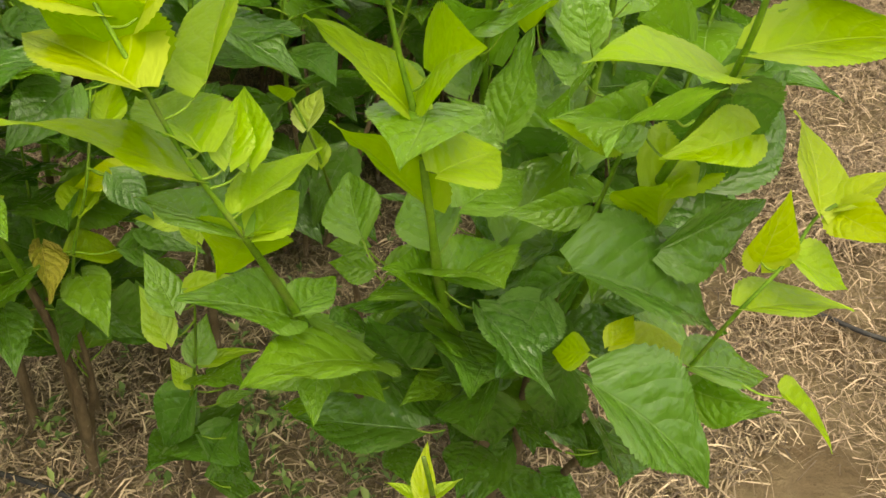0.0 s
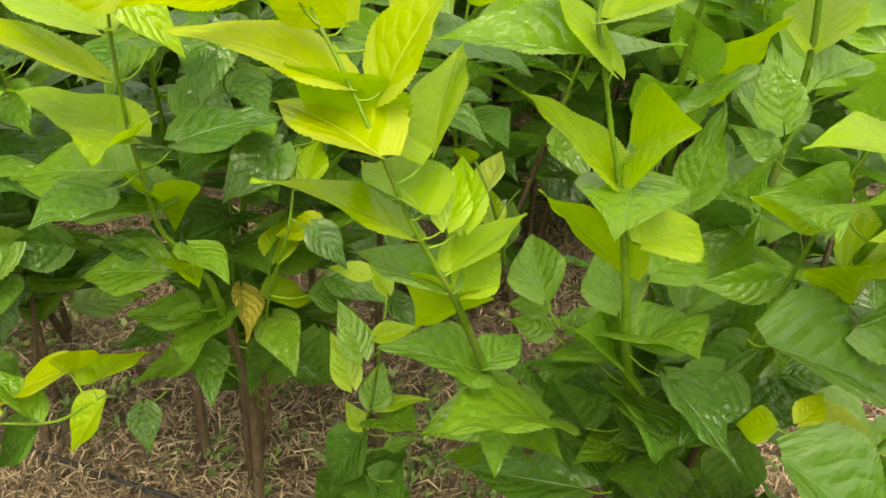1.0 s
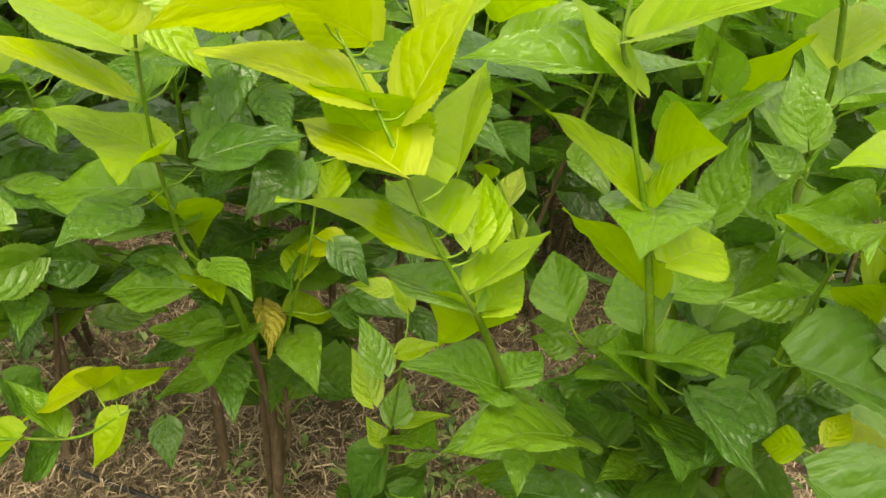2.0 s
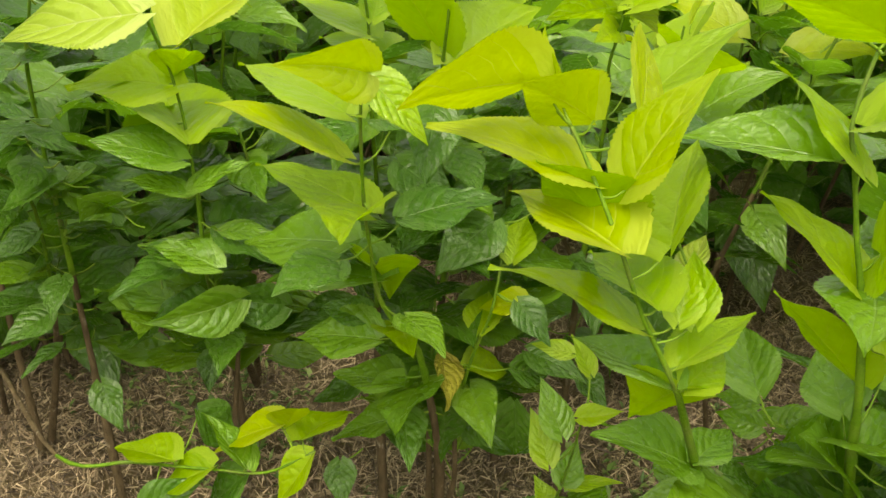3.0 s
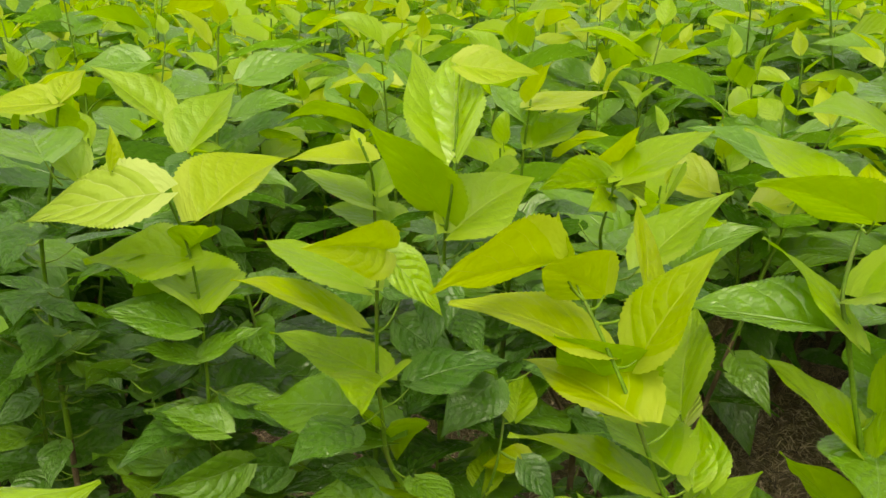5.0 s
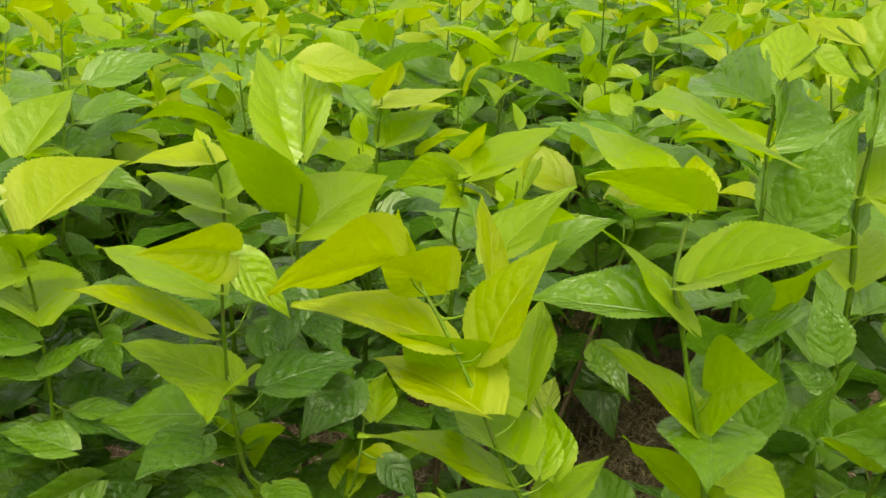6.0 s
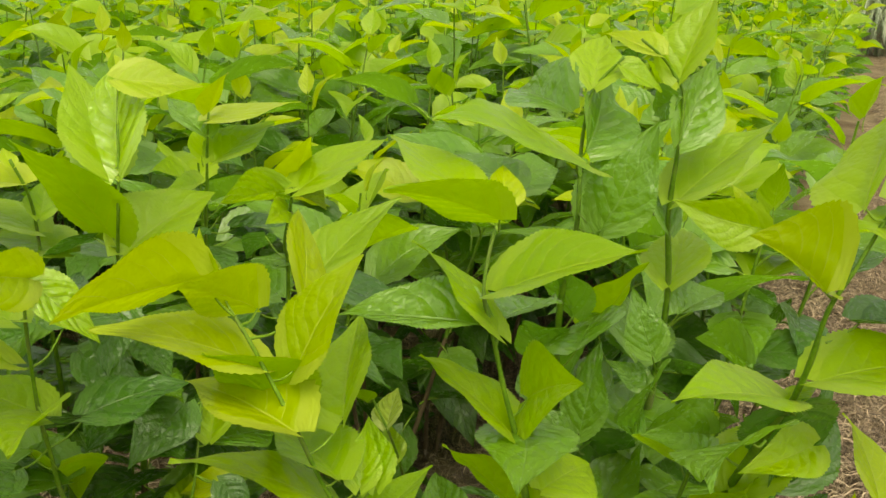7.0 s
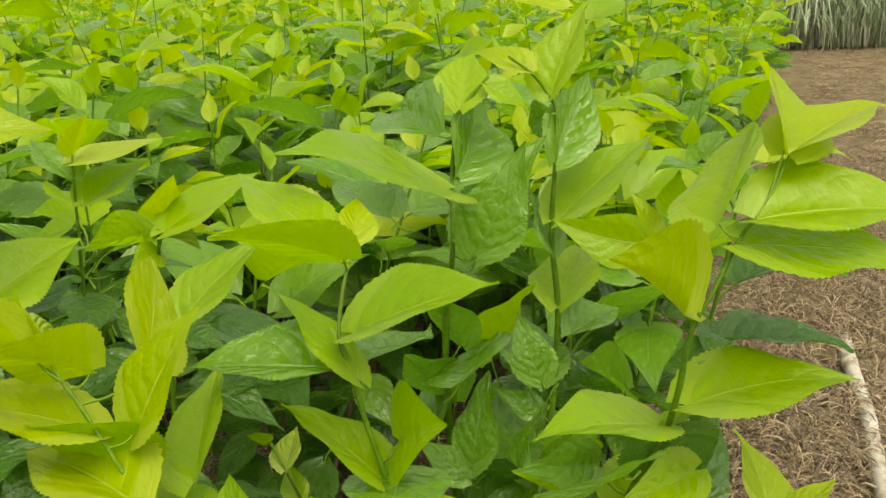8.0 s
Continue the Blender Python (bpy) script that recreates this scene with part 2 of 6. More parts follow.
def blade(wide, fold, droop, wave, seed, rows=26, cols=3, teeth=True, tailed=False, bulge=0.0):
    """A leaf of length 1 from the origin along +y, upper side +z. fold: how steeply the halves rise from the midrib;
    bulge: how far the blade swells between its side veins. Returns vertices, faces, uvs."""
    rng = random.Random(seed)
    ph1, ph2, side_bend = rng.uniform(0, 6.3), rng.uniform(0, 6.3), rng.uniform(-0.035, 0.035)
    twist = rng.uniform(-0.16, 0.16)
    steps = 40
    rib = rib_line(droop, steps)
    verts, uvs, faces = [], [], []
    for i in range(rows + 1):
        u = (i / rows) ** 0.93
        w = float(np.interp(u * 200, np.arange(201), OUTLINE_TAILED if tailed else OUTLINE)) * wide / 2
        f = u * steps
        k = min(int(f), steps - 1)
        ry = rib[k][0] + (rib[k + 1][0] - rib[k][0]) * (f - k)
        rz = rib[k][1] + (rib[k + 1][1] - rib[k][1]) * (f - k)
        crease = fold * (1.12 - 0.4 * u)
        for c in range(-cols, cols + 1):
            v = c / cols
            x = w * v
            yy = ry - 0.11 * abs(v) ** 1.4 * max(0.0, 1 - u / 0.18) + 0.05 * abs(v) * w
            if teeth and abs(c) == cols and 0 < i < rows - 1:
                cut = (0.028 if i % 2 else -0.010) * (0.6 if tailed else 0.9) * rng.uniform(0.7, 1.2)
                x *= 1 - cut * 1.7
                yy += cut * 0.35 * min(1.0, 26 / rows)
            zz = rz + crease * abs(x) - 0.8 * crease * x * x / max(wide, 0.1)
            zz += wave * (math.sin(u * 9 + ph1 + v) * abs(v) ** 2 + 0.6 * math.sin(u * 17 + ph2 - 2 * v) * abs(v) ** 2) * (0.3 + u)
            zz += twist * x * u
            if bulge:
                run = 6.0 * max(u - 0.20 * abs(v) - 0.14 * v * v, 0.0) ** 0.85
                zz += bulge * (0.5 - 0.5 * math.cos(2 * math.pi * run)) * min(1.0, 5 * abs(v) * (1 - abs(v)) + 0.15) * min(1.0, w / wide * 3)
            verts.append((x + side_bend * math.sin(math.pi * u), yy, zz))
            uvs.append((v * 0.5 + 0.5, u))
    n = 2 * cols + 1
    for i in range(rows):
        for c in range(n - 1):
            faces.append((i * n + c, i * n + c + 1, (i + 1) * n + c + 1, (i + 1) * n + c))
    return verts, faces, uvs


def leaf_pose(base, tip, roll):
    """The pose and scale of a blade from base to tip, its upper side turned from the sky by roll degrees."""
    base, tip = Vector(base), Vector(tip)
    y = tip - base
    ln = y.length
    y.normalize()
    up = Vector((0, 0, 1)) if abs(y.z) <= 0.97 else Vector((0, -1, 0))
    z = (up - y * up.dot(y)).normalized()
    s = y.cross(z)
    z = z * math.cos(radians(roll)) + s * math.sin(radians(roll))
    x = y.cross(z)
    m = Matrix((x, y, z)).transposed().to_4x4()
    m.translation = base
    return m, ln


counter = [0]


def mulberry(place, label="leafy mulberry bush with several upright shoots", category="shrub"):
    bush = new("mulberry_bush")
    bush.matrix_world = pose(*place, 0)
    bush.matrix_basis = pose(*place, 0)
    return tagged(bush, label, category, "mulberry bushes of the field")


def shoot(bush, points, thick, thin):
    """A shoot: a tapered, slightly knotted stem, brown below and green above. Returns its line."""
    line = smooth_line(points, 6)
    total = len(line) - 1
    origin = bush.matrix_basis.translation
    rng = random.Random(len(points) * 7 + int(abs(points[-1][0]) * 1000))
    verts, radii = [], []
    for i, p in enumerate(line):
        t = i / total
        r = thick * (1 - t) ** 3.2 + thin * (1.15 - 0.3 * t)
        if line[i].z < 0.35:
            r *= 1.15
        radii.append(r * rng.uniform(0.92, 1.12))
        verts.append(p - origin)
    v, f = tube(verts, radii, 8)
    sides = 8
    slots = []
    for i in range(total):
        slots += [1 if line[i].z < 0.42 and radii[i] > 0.0028 else 0] * sides
    slots += [1, 0]
    ob = new("stem", mesh_of("stem", v, f, [STEM, BARK], slots=slots))
    attach(ob, bush, bush.matrix_basis)
    return line


def leaf(bush, stalk, base, tip, wide, roll, age, fold=None, tailed=False):
    """One leaf of a near bush, with its stalk. age: 0 young and yellow-green to 2 old and dark, 3 yellowed."""
    counter[0] += 1
    rng = random.Random(counter[0])
    m, ln = leaf_pose(base, tip, roll)
    crease = rng.uniform(0.45, 0.95) if age < 0.55 else rng.uniform(0.12, 0.42)
    fold = fold or crease
    droop = rng.uniform(0.2, 0.42)
    swell = 0.013 if tailed else 0.009 if age > 0.85 else 0.008 if age > 0.25 else 0.006
    wave = rng.uniform(0.008, 0.020) * (1.5 if age > 1 else 0.55 if age < 0.3 else 1)
    v, f, uv = blade(wide, fold, droop, wave, counter[0], 100 if tailed else 60 if ln > 0.08 else 32, 4, True, tailed, swell)
    v = [(x * ln, y * ln, z * ln) for x, y, z in v]
    mat = DRY_LEAF if age > 2.5 else PLEATED_LEAF if age < -1.5 else PALE_LEAF if age < 0 else LEAF[0] if age < 0.25 else LEAF[1] if age < 0.85 else LEAF[2] if age < 1.45 else LEAF[3]
    ob = new("leaf", mesh_of("leaf", v, f, [mat], uvs=uv))
    attach(ob, bush, m)
    if age > 2.5:
        tagged(ob, "withered yellow leaf")
    # petiole towards the stem
    b = Vector(base)
    d = (Vector(tip) - b).normalized()
    near = min(stalk, key=lambda q: (q - b).length + (0.05 if q.z > b.z + 0.01 else 0))
    gap = near - b
    if gap.length > 0.075:
        near = b + (gap.normalized() - d * 0.8 - Vector((0, 0, 0.5))).normalized() * 0.035
        gap = near - b
    mid = (b + near) / 2 + Vector((0, 0, -0.12 * gap.length))
    line = smooth_line([m.inverted() @ p for p in (b + d * ln * 0.02, mid, near)], 4)
    v, f = tube(line, [0.0008 + 0.0006 * i / len(line) for i in range(len(line))], 5)
    stalklet = new("petiole", mesh_of("petiole", v, f, [PETIOLE]))
    stalklet.parent = ob
    return ob


def dress(bush, stalk, low, high, seed):
    """Grown leaves all round a shoot, at its joints between two heights."""
    rng = random.Random(seed)
    turn, z = rng.uniform(0, 6.3), low
    while z < high:
        p = min(stalk, key=lambda q: abs(q.z - z))
        turn += 2.4 + rng.uniform(-0.5, 0.5)
        el = radians(rng.uniform(-45, 12))
        d = Vector((math.cos(turn) * math.cos(el), math.sin(turn) * math.cos(el), math.sin(el)))
        base = p + Vector((d.x, d.y, 0.35)).normalized() * rng.uniform(0.025, 0.05)
        leaf(bush, stalk, base, base + d * rng.uniform(0.06, 0.115), rng.uniform(0.6, 0.74), rng.uniform(-30, 30), rng.uniform(1.4, 1.9))
        z += rng.uniform(0.028, 0.05)


# ---- ground ----
# the field's edge and the pipe run along ALONG, the rows of bushes too
ALONG, ACROSS = Vector((0.385, 0.923, 0)), Vector((0.923, -0.385, 0))


def lie(x, y):
    """Height of the ground."""
    a = x * ACROSS.x + y * ACROSS.y
    h = 0.018 * noise.noise(Vector((x * 1.6, y * 1.6, 3.0))) + 0.010 * noise.noise(Vector((x * 6, y * 6, 1.0)))
    if a > 0.05:
        h += -0.015 * min(1, (a - 0.05) / 0.2)
    if abs(x) > 8 or abs(y) > 12:
        h *= 0.5
    return h


def ground_sheet():
    xs = sorted(set([round(-2.6 + 0.06 * i, 3) for i in range(88)] + [-400, -120, -50, -25, -14, -9, -6, -4.5, -3.5, 3.5, 4.5, 6, 8, 11, 16, 28, 60, 130, 400]))
    ys = sorted(set([round(-0.6 + 0.06 * i, 3) for i in range(80)] + [-400, -100, -30, -12, -6, -3, -1.6, 5, 6, 7.5, 9, 11, 13, 16, 20, 28, 50, 100, 400]))
    v = [(x, y, lie(x, y)) for y in ys for x in xs]
    n = len(xs)
    f = [(j * n + i, j * n + i + 1, (j + 1) * n + i + 1, (j + 1) * n + i) for j in range(len(ys) - 1) for i in range(n - 1)]
    ob = new("ground", mesh_of("ground", v, f, [SOIL]))
    tagged(ob, "dry brown soil of the field and the bare track", "ground", kind="structure")


ground_sheet()


def ribbons(name, count, place, length, width, rise, mat, seed, label, category, bends=2):
    """Many thin curved blades in one mesh. place(rng) gives x, y; rise: how far the middle lifts."""
    rng = random.Random(seed)
    verts, faces = [], []
    for _ in range(count):
        x, y = place(rng)
        a = rng.uniform(0, 2 * math.pi)
        ln, w = rng.uniform(*length), rng.uniform(*width)
        curl, lift = rng.gauss(0, 0.9), rng.uniform(*rise)
        tip = rng.uniform(-0.3, 1.0) * lift
        z0 = lie(x, y) + 0.002 + rng.uniform(0, 0.012)
        start = len(verts)
        px, py = x, y
        for k in range(bends + 1):
            t = k / bends
            ang = a + curl * (t - 0.5)
            zz = z0 + lift * math.sin(math.pi * min(t, 1)) + max(0, tip) * t
            nx, ny = -math.sin(ang) * w / 2, math.cos(ang) * w / 2
            tilt = rng.uniform(-0.6, 0.6) * w
            verts += [(px + nx, py + ny, zz + tilt), (px - nx, py - ny, zz - tilt)]
            px += math.cos(ang) * ln / bends
            py += math.sin(ang) * ln / bends
        for k in range(bends):
            i = start + 2 * k
            faces.append((i, i + 1, i + 3, i + 2))
    ob = new(name, mesh_of(name, verts, faces, [mat], smooth=False))
    return tagged(ob, label, category, kind="stuff")


def in_field(rng):
    while True:
        x, y = rng.uniform(-2.5, 1.6), rng.uniform(-0.2, 3.6)
        a = x * ACROSS.x + y * ACROSS.y
        k = noise.noise(Vector((x * 2.2, y * 2.2, 7.0)))
        if a < 0.1 * k and rng.random() < 0.75 + k and rng.random() < (y + 0.2) / 0.8 and rng.random() < (x + 2.5) / 0.6:
            return x, y


def by_track(rng):
    while True:
        x, y = rng.uniform(-0.4, 3.4), -0.3 + 6.3 * rng.random() ** 1.25
        a = x * ACROSS.x + y * ACROSS.y
        k = noise.noise(Vector((x * 1.7, y * 1.7, 2.0)))
        heap = 1.0 if 0.22 < a < 0.95 else 0.4 if a < 1.6 else 0.15
        if a > -0.05 and rng.random() < 0.6 * heap + 1.0 * k and rng.random() < (y + 0.3) / 0.9 and rng.random() < (3.4 - x) / 0.8:
            return x, y


def far_track(rng):
    while True:
        x, y = rng.uniform(0.8, 6.5), rng.uniform(4.2, 11.0)
        a = x * ACROSS.x + y * ACROSS.y
        if -0.05 < a < 2.2 and rng.random() < 0.75 + noise.noise(Vector((x * 0.9, y * 0.9, 5.0))):
            return x, y


ribbons("straw_mulch", 140000, in_field, (0.012, 0.07), (0.0009, 0.0026), (0.0, 0.016), STRAW_MULCH, 11, "dry cut straw and dead grass lying under the bushes", "straw mulch")
ribbons("far_straw", 9000, far_track, (0.04, 0.16), (0.0015, 0.0035), (0.0, 0.02), STRAW, 14, "dry straw strewn over the far end of the track", "straw litter")
ribbons("straw_litter", 66000, by_track, (0.012, 0.085), (0.0008, 0.0022), (0.0, 0.02), STRAW, 12, "loose dry straw scattered along the bare track", "straw litter")


def heaped(rng):
    cx, cy, r = HEAPS[rng.randrange(len(HEAPS))]
    return rng.gauss(cx, r), rng.gauss(cy, r)


# straw raked together beside and over the pipe
HEAPS = [(0.98, 2.06, 0.05), (1.06, 2.12, 0.03), (1.125, 2.17, 0.022), (0.90, 1.94, 0.07), (1.32, 2.74, 0.05), (1.08, 2.60, 0.10), (1.45, 2.50, 0.12), (1.32, 2.15, 0.08), (1.55, 2.9, 0.14), (0.80, 1.78, 0.07)]
ribbons("straw_heaps", 6500, heaped, (0.04, 0.13), (0.0012, 0.0028), (0.004, 0.035), STRAW, 15, "tangled long dry straw heaped along the pipe", "straw", 4)


def weeds():
    """Small sprigs: a thin stalk with a few pointed leaflets each."""
    rng = random.Random(13)
    spots = [(-0.95, 1.55), (-1.15, 1.3), (-0.75, 1.75), (-0.85, 1.15), (-0.15, 1.1), (-0.4, 1.7), (-0.25, 0.95), (0.2, 1.5), (-1.5, 1.4), (-0.6, 1.0),
             (-0.32, 1.21), (-0.22, 1.25), (-0.13, 1.17), (-0.07, 1.09), (-0.25, 1.03), (-0.18, 1.38), (-1.26, 1.27), (-1.23, 1.37), (-1.08, 1.24), (-1.04, 1.57), (-1.03, 1.13), (-1.1, 1.45)]
    verts, faces = [], []
    for _ in range(620):
        cx, cy = rng.choice(spots)
        x, y = rng.gauss(cx, 0.09), rng.gauss(cy, 0.09)
        foot = Vector((x, y, lie(x, y)))
        top = foot + Vector((rng.gauss(0, 0.008), rng.gauss(0, 0.008), rng.uniform(0.012, 0.045)))
        for k in range(rng.randint(3, 7)):
            p = foot.lerp(top, rng.uniform(0.35, 1.0))
            a, el, ln = rng.uniform(0, 2 * math.pi), radians(rng.uniform(-10, 55)), rng.uniform(0.010, 0.030)
            w = ln * rng.uniform(0.22, 0.5)
            d = Vector((math.cos(a) * math.cos(el), math.sin(a) * math.cos(el), math.sin(el)))
            side = Vector((-math.sin(a), math.cos(a), 0)) * w / 2
            rise = Vector((0, 0, w * 0.25))
            o = len(verts)
            verts += [tuple(q) for q in (p, p + d * ln * 0.4 + side + rise, p + d * ln * 0.45, p + d * ln * 0.4 - side + rise, p + d * ln - rise)]
            faces += [(o, o + 2, o + 1), (o, o + 3, o + 2), (o + 2, o + 4, o + 1), (o + 3, o + 4, o + 2)]
        v, f = tube([foot, top], [0.0007, 0.0004], 3, False)
        faces += [tuple(i + len(verts) for i in q) for q in f]
        verts += [tuple(q) for q in v]
    tagged(new("weeds", mesh_of("weeds", verts, faces, [WEED])), "small green weeds sprouting through the straw", "weeds", kind="stuff")


weeds()

# ---- pipe and hoses ----
def pipe_run():
    a = [Vector(p) for p in ((0.90, 1.50, 0.018), (0.985, 1.74, 0.018), (1.04, 1.905, 0.016), (1.115, 2.10, 0.012), (1.165, 2.27, 0.013), (1.205, 2.40, 0.012), (1.265, 2.56, -0.004), (1.33, 2.72, -0.03), (1.45, 3.0, -0.1))]
    root = new("irrigation_pipe")
    root.matrix_basis = pose(*a[0])
    tagged(root, "off-white plastic irrigation pipe lying half buried in straw", "pipe")
    line = smooth_line([p - a[0] for p in a], 8)
    v, f = tube(line, [0.0215] * len(line), 18)
    attach(new("pipe_body", mesh_of("pipe_body", v, f, [PVC])), root, root.matrix_basis)
    for k in (16, 40):
        d = (line[k + 1] - line[k]).normalized()
        pts = [line[k] + d * q for q in (-0.014, -0.012, 0.012, 0.014)]
        v, f = tube(pts, [0.0218, 0.0236, 0.0236, 0.0218], 18)
        ob = attach(new("coupling", mesh_of("coupling", v, f, [PVC])), root, root.matrix_basis)
        tagged(ob, "slightly wider pipe joint")


def hose(points, r, label):
    line = smooth_line(points, 8)
    o = line[0].copy()
    v, f = tube([p - o for p in line], [r] * len(line), 10)
    ob = new("drip_hose", mesh_of("drip_hose", v, f, [RUBBER]))
    ob.matrix_basis = pose(*o)
    tagged(ob, label, "hose", "black drip hoses")


pipe_run()
hose([(0.55, 1.52, 0.012), (0.70, 1.45, 0.016), (0.80, 1.39, 0.012), (0.98, 1.33, 0.010)], 0.005, "thin black drip hose across the bare track")
hose([(-1.3, 1.05, 0.008), (-0.95, 1.0, 0.014), (-0.70, 0.95, 0.014), (-0.59, 0.93, 0.012), (-0.35, 0.86, -0.004)], 0.0045, "thin black drip hose under the bushes in straw")


# ---- an upturned basin between the rows ----
def basin(x, y, turn):
    root = new("plastic_basin")
    root.matrix_basis = pose(x, y, 0.05, -32, 8, turn)
    tagged(root, "grey plastic basin lying tipped among the bushes", "basin")
    profile = [(0.0, 0.0), (0.13, 0.0), (0.145, 0.01), (0.175, 0.115), (0.20, 0.12), (0.203, 0.112), (0.178, 0.105), (0.14, 0.004), (0.0, -0.006)]
    sides, v, f = 36, [], []
    for r, z in profile:
        for k in range(sides):
            t = 2 * math.pi * k / sides
            v.append((r * math.cos(t), r * math.sin(t), 0.12 - z))
    for i in range(len(profile) - 1):
        for k in range(sides):
            j = (k + 1) % sides
            f.append((i * sides + k, i * sides + j, (i + 1) * sides + j, (i + 1) * sides + k))
    attach(new("bowl", mesh_of("bowl", v, f, [BASIN])), root, root.matrix_basis)
    ring = [Vector((0.2 * math.cos(2 * math.pi * k / 40), 0.2 * math.sin(2 * math.pi * k / 40), 0.003)) for k in range(41)]
    v, f = tube(ring, [0.006] * 41, 8, False)
    attach(new("rim", mesh_of("rim", v, f, [BASIN])), root, root.matrix_basis)


basin(-0.52, 2.75, 12)

# ---- cane grass at the end of the track ----
def cane_clump(cx, cy, r, height, count, seed, label, weep, mat_green, width):
    rng = random.Random(seed)
    root = new("cane_grass")
    root.matrix_basis = pose(cx, cy, lie(cx, cy) - 0.02)
    tagged(root, label, "grass clump", "tall grass clumps by the track")
    for name, mat, part_of, hi in (("green_blades", mat_green, 1.0, 1.0), ("withered_blades", CANE_DRY, 0.25, 0.45)):
        verts, faces = [], []
        for _ in range(int(count * part_of)):
            a, rr = rng.uniform(0, 2 * math.pi), r * math.sqrt(rng.random())
            x, y = rr * math.cos(a), rr * math.sin(a)
            out = rng.uniform(0, 2 * math.pi)
            h, w = height * hi * rng.uniform(0.5, 1.2), rng.uniform(*width)
            lean = rng.uniform(0.35, 0.9) * h * weep
            z0 = rng.uniform(0, 0.35) * h
            start, seg = len(verts), 6
            for k in range(seg + 1):
                t = k / seg
                d = lean * t ** 1.5
                z = z0 + (h - z0) * math.sin(t * (1.5 + 1.2 * lean / h))
                ww = w * (1 - t) ** 0.6 * (0.5 + min(1, 3 * t) * 0.5)
                nx, ny = -math.sin(out) * ww / 2, math.cos(out) * ww / 2
                verts += [(x + math.cos(out) * d + nx, y + math.sin(out) * d + ny, z), (x + math.cos(out) * d - nx, y + math.sin(out) * d - ny, z)]
            for k in range(seg):
                i = start + 2 * k
                faces.append((i, i + 1, i + 3, i + 2))
        attach(new(name, mesh_of(name, verts, faces, [mat], smooth=False)), root, root.matrix_basis)


for k, (cx, cy) in enumerate([(4.45, 11.3), (4.6, 11.15), (4.85, 11.5)]):
    cane_clump(cx, cy, 0.14, 0.8, 170, 40 + k, "pale grey-green cane grass with long weeping blades", 1.5, CANE, (0.014, 0.030))
for k, (cx, cy) in enumerate([(4.85, 11.2), (5.3, 11.25), (5.8, 11.2), (6.5, 11.1), (7.3, 11.0), (5.0, 12.3), (5.7, 12.2), (6.6, 12.1), (8.1, 11.5), (9.1, 11.1)]):
    cane_clump(cx, cy, 0.35, 0.85, 420, 50 + k, "tall grey-green cane grass with dry stalks at the end of the track", 1.25, CANE_DARK, (0.007, 0.018))


# ---- near bushes ----
bush = mulberry((-0.004, 0.947), "mulberry bush with a bright yellow-green rosette of young leaves")
stalk = shoot(bush, [(-0.004, 0.947, -0.020), (-0.053, 0.844, 0.240), (-0.109, 0.734, 0.453), (-0.132, 0.668, 0.577), (-0.143, 0.617, 0.658), (-0.154, 0.607, 0.688), (-0.175, 0.595, 0.739), (-0.196, 0.584, 0.804), (-0.225, 0.592, 0.862), (-0.238, 0.595, 0.885)], 0.0075, 0.0018)
leaf(bush, stalk, (-0.257, 0.589, 0.918), (-0.327, 0.480, 0.923), 0.64, 55, 0.1, 0.61)
leaf(bush, stalk, (-0.197, 0.656, 0.872), (-0.229, 0.794, 0.918), 0.60, 62, 0.15, 0.20)
leaf(bush, stalk, (-0.226, 0.622, 0.881), (-0.261, 0.536, 0.930), 0.62, 49, 0.15, 0.54)
leaf(bush, stalk, (-0.195, 0.603, 0.838), (-0.139, 0.615, 0.933), 0.65, 28, 0.1, 0.46)
leaf(bush, stalk, (-0.223, 0.604, 0.840), (-0.343, 0.566, 0.884), 0.63, -7, 0.15, 0.35)
leaf(bush, stalk, (-0.207, 0.616, 0.791), (-0.257, 0.563, 0.868), 0.92, 30, 0.3, 0.46)
leaf(bush, stalk, (-0.187, 0.559, 0.807), (-0.300, 0.642, 0.808), 0.65, -4, 0.15, 0.64)
leaf(bush, stalk, (-0.252, 0.602, 0.916), (-0.261, 0.599, 0.956), 0.59, -24, 0.0, 0.58)
leaf(bush, stalk, (-0.265, 0.609, 0.913), (-0.259, 0.661, 0.889), 0.64, 49, -1.0, 0.76)
leaf(bush, stalk, (-0.161, 0.617, 0.788), (-0.159, 0.742, 0.836), 0.63, -41, 0.5, 0.47)
leaf(bush, stalk, (-0.136, 0.616, 0.725), (-0.147, 0.664, 0.768), 0.63, -10, 0.7, 0.59)
leaf(bush, stalk, (-0.177, 0.606, 0.718), (-0.297, 0.578, 0.770), 0.62, 4, 0.35, 0.29)
leaf(bush, stalk, (-0.163, 0.596, 0.744), (-0.239, 0.682, 0.742), 0.66, 5, 0.4, 0.74)
leaf(bush, stalk, (-0.148, 0.607, 0.729), (-0.147, 0.649, 0.767), 0.64, 6, 0.6, 0.63)
leaf(bush, stalk, (-0.144, 0.612, 0.687), (-0.090, 0.679, 0.710), 0.62, -9, 0.5, 0.56)
leaf(bush, stalk, (-0.148, 0.610, 0.665), (-0.249, 0.664, 0.664), 0.64, 3, 0.9, 0.62)
leaf(bush, stalk, (-0.143, 0.610, 0.665), (-0.189, 0.677, 0.576), 0.70, 28, 0.7, 0.48)
leaf(bush, stalk, (-0.138, 0.617, 0.662), (-0.112, 0.682, 0.667), 0.64, 28, 0.8, 0.64)
leaf(bush, stalk, (-0.128, 0.692, 0.526), (-0.218, 0.637, 0.582), 0.66, -17, 1.0, 0.57)
leaf(bush, stalk, (-0.126, 0.690, 0.534), (-0.097, 0.756, 0.531), 0.65, 18, 0.9, 0.62)
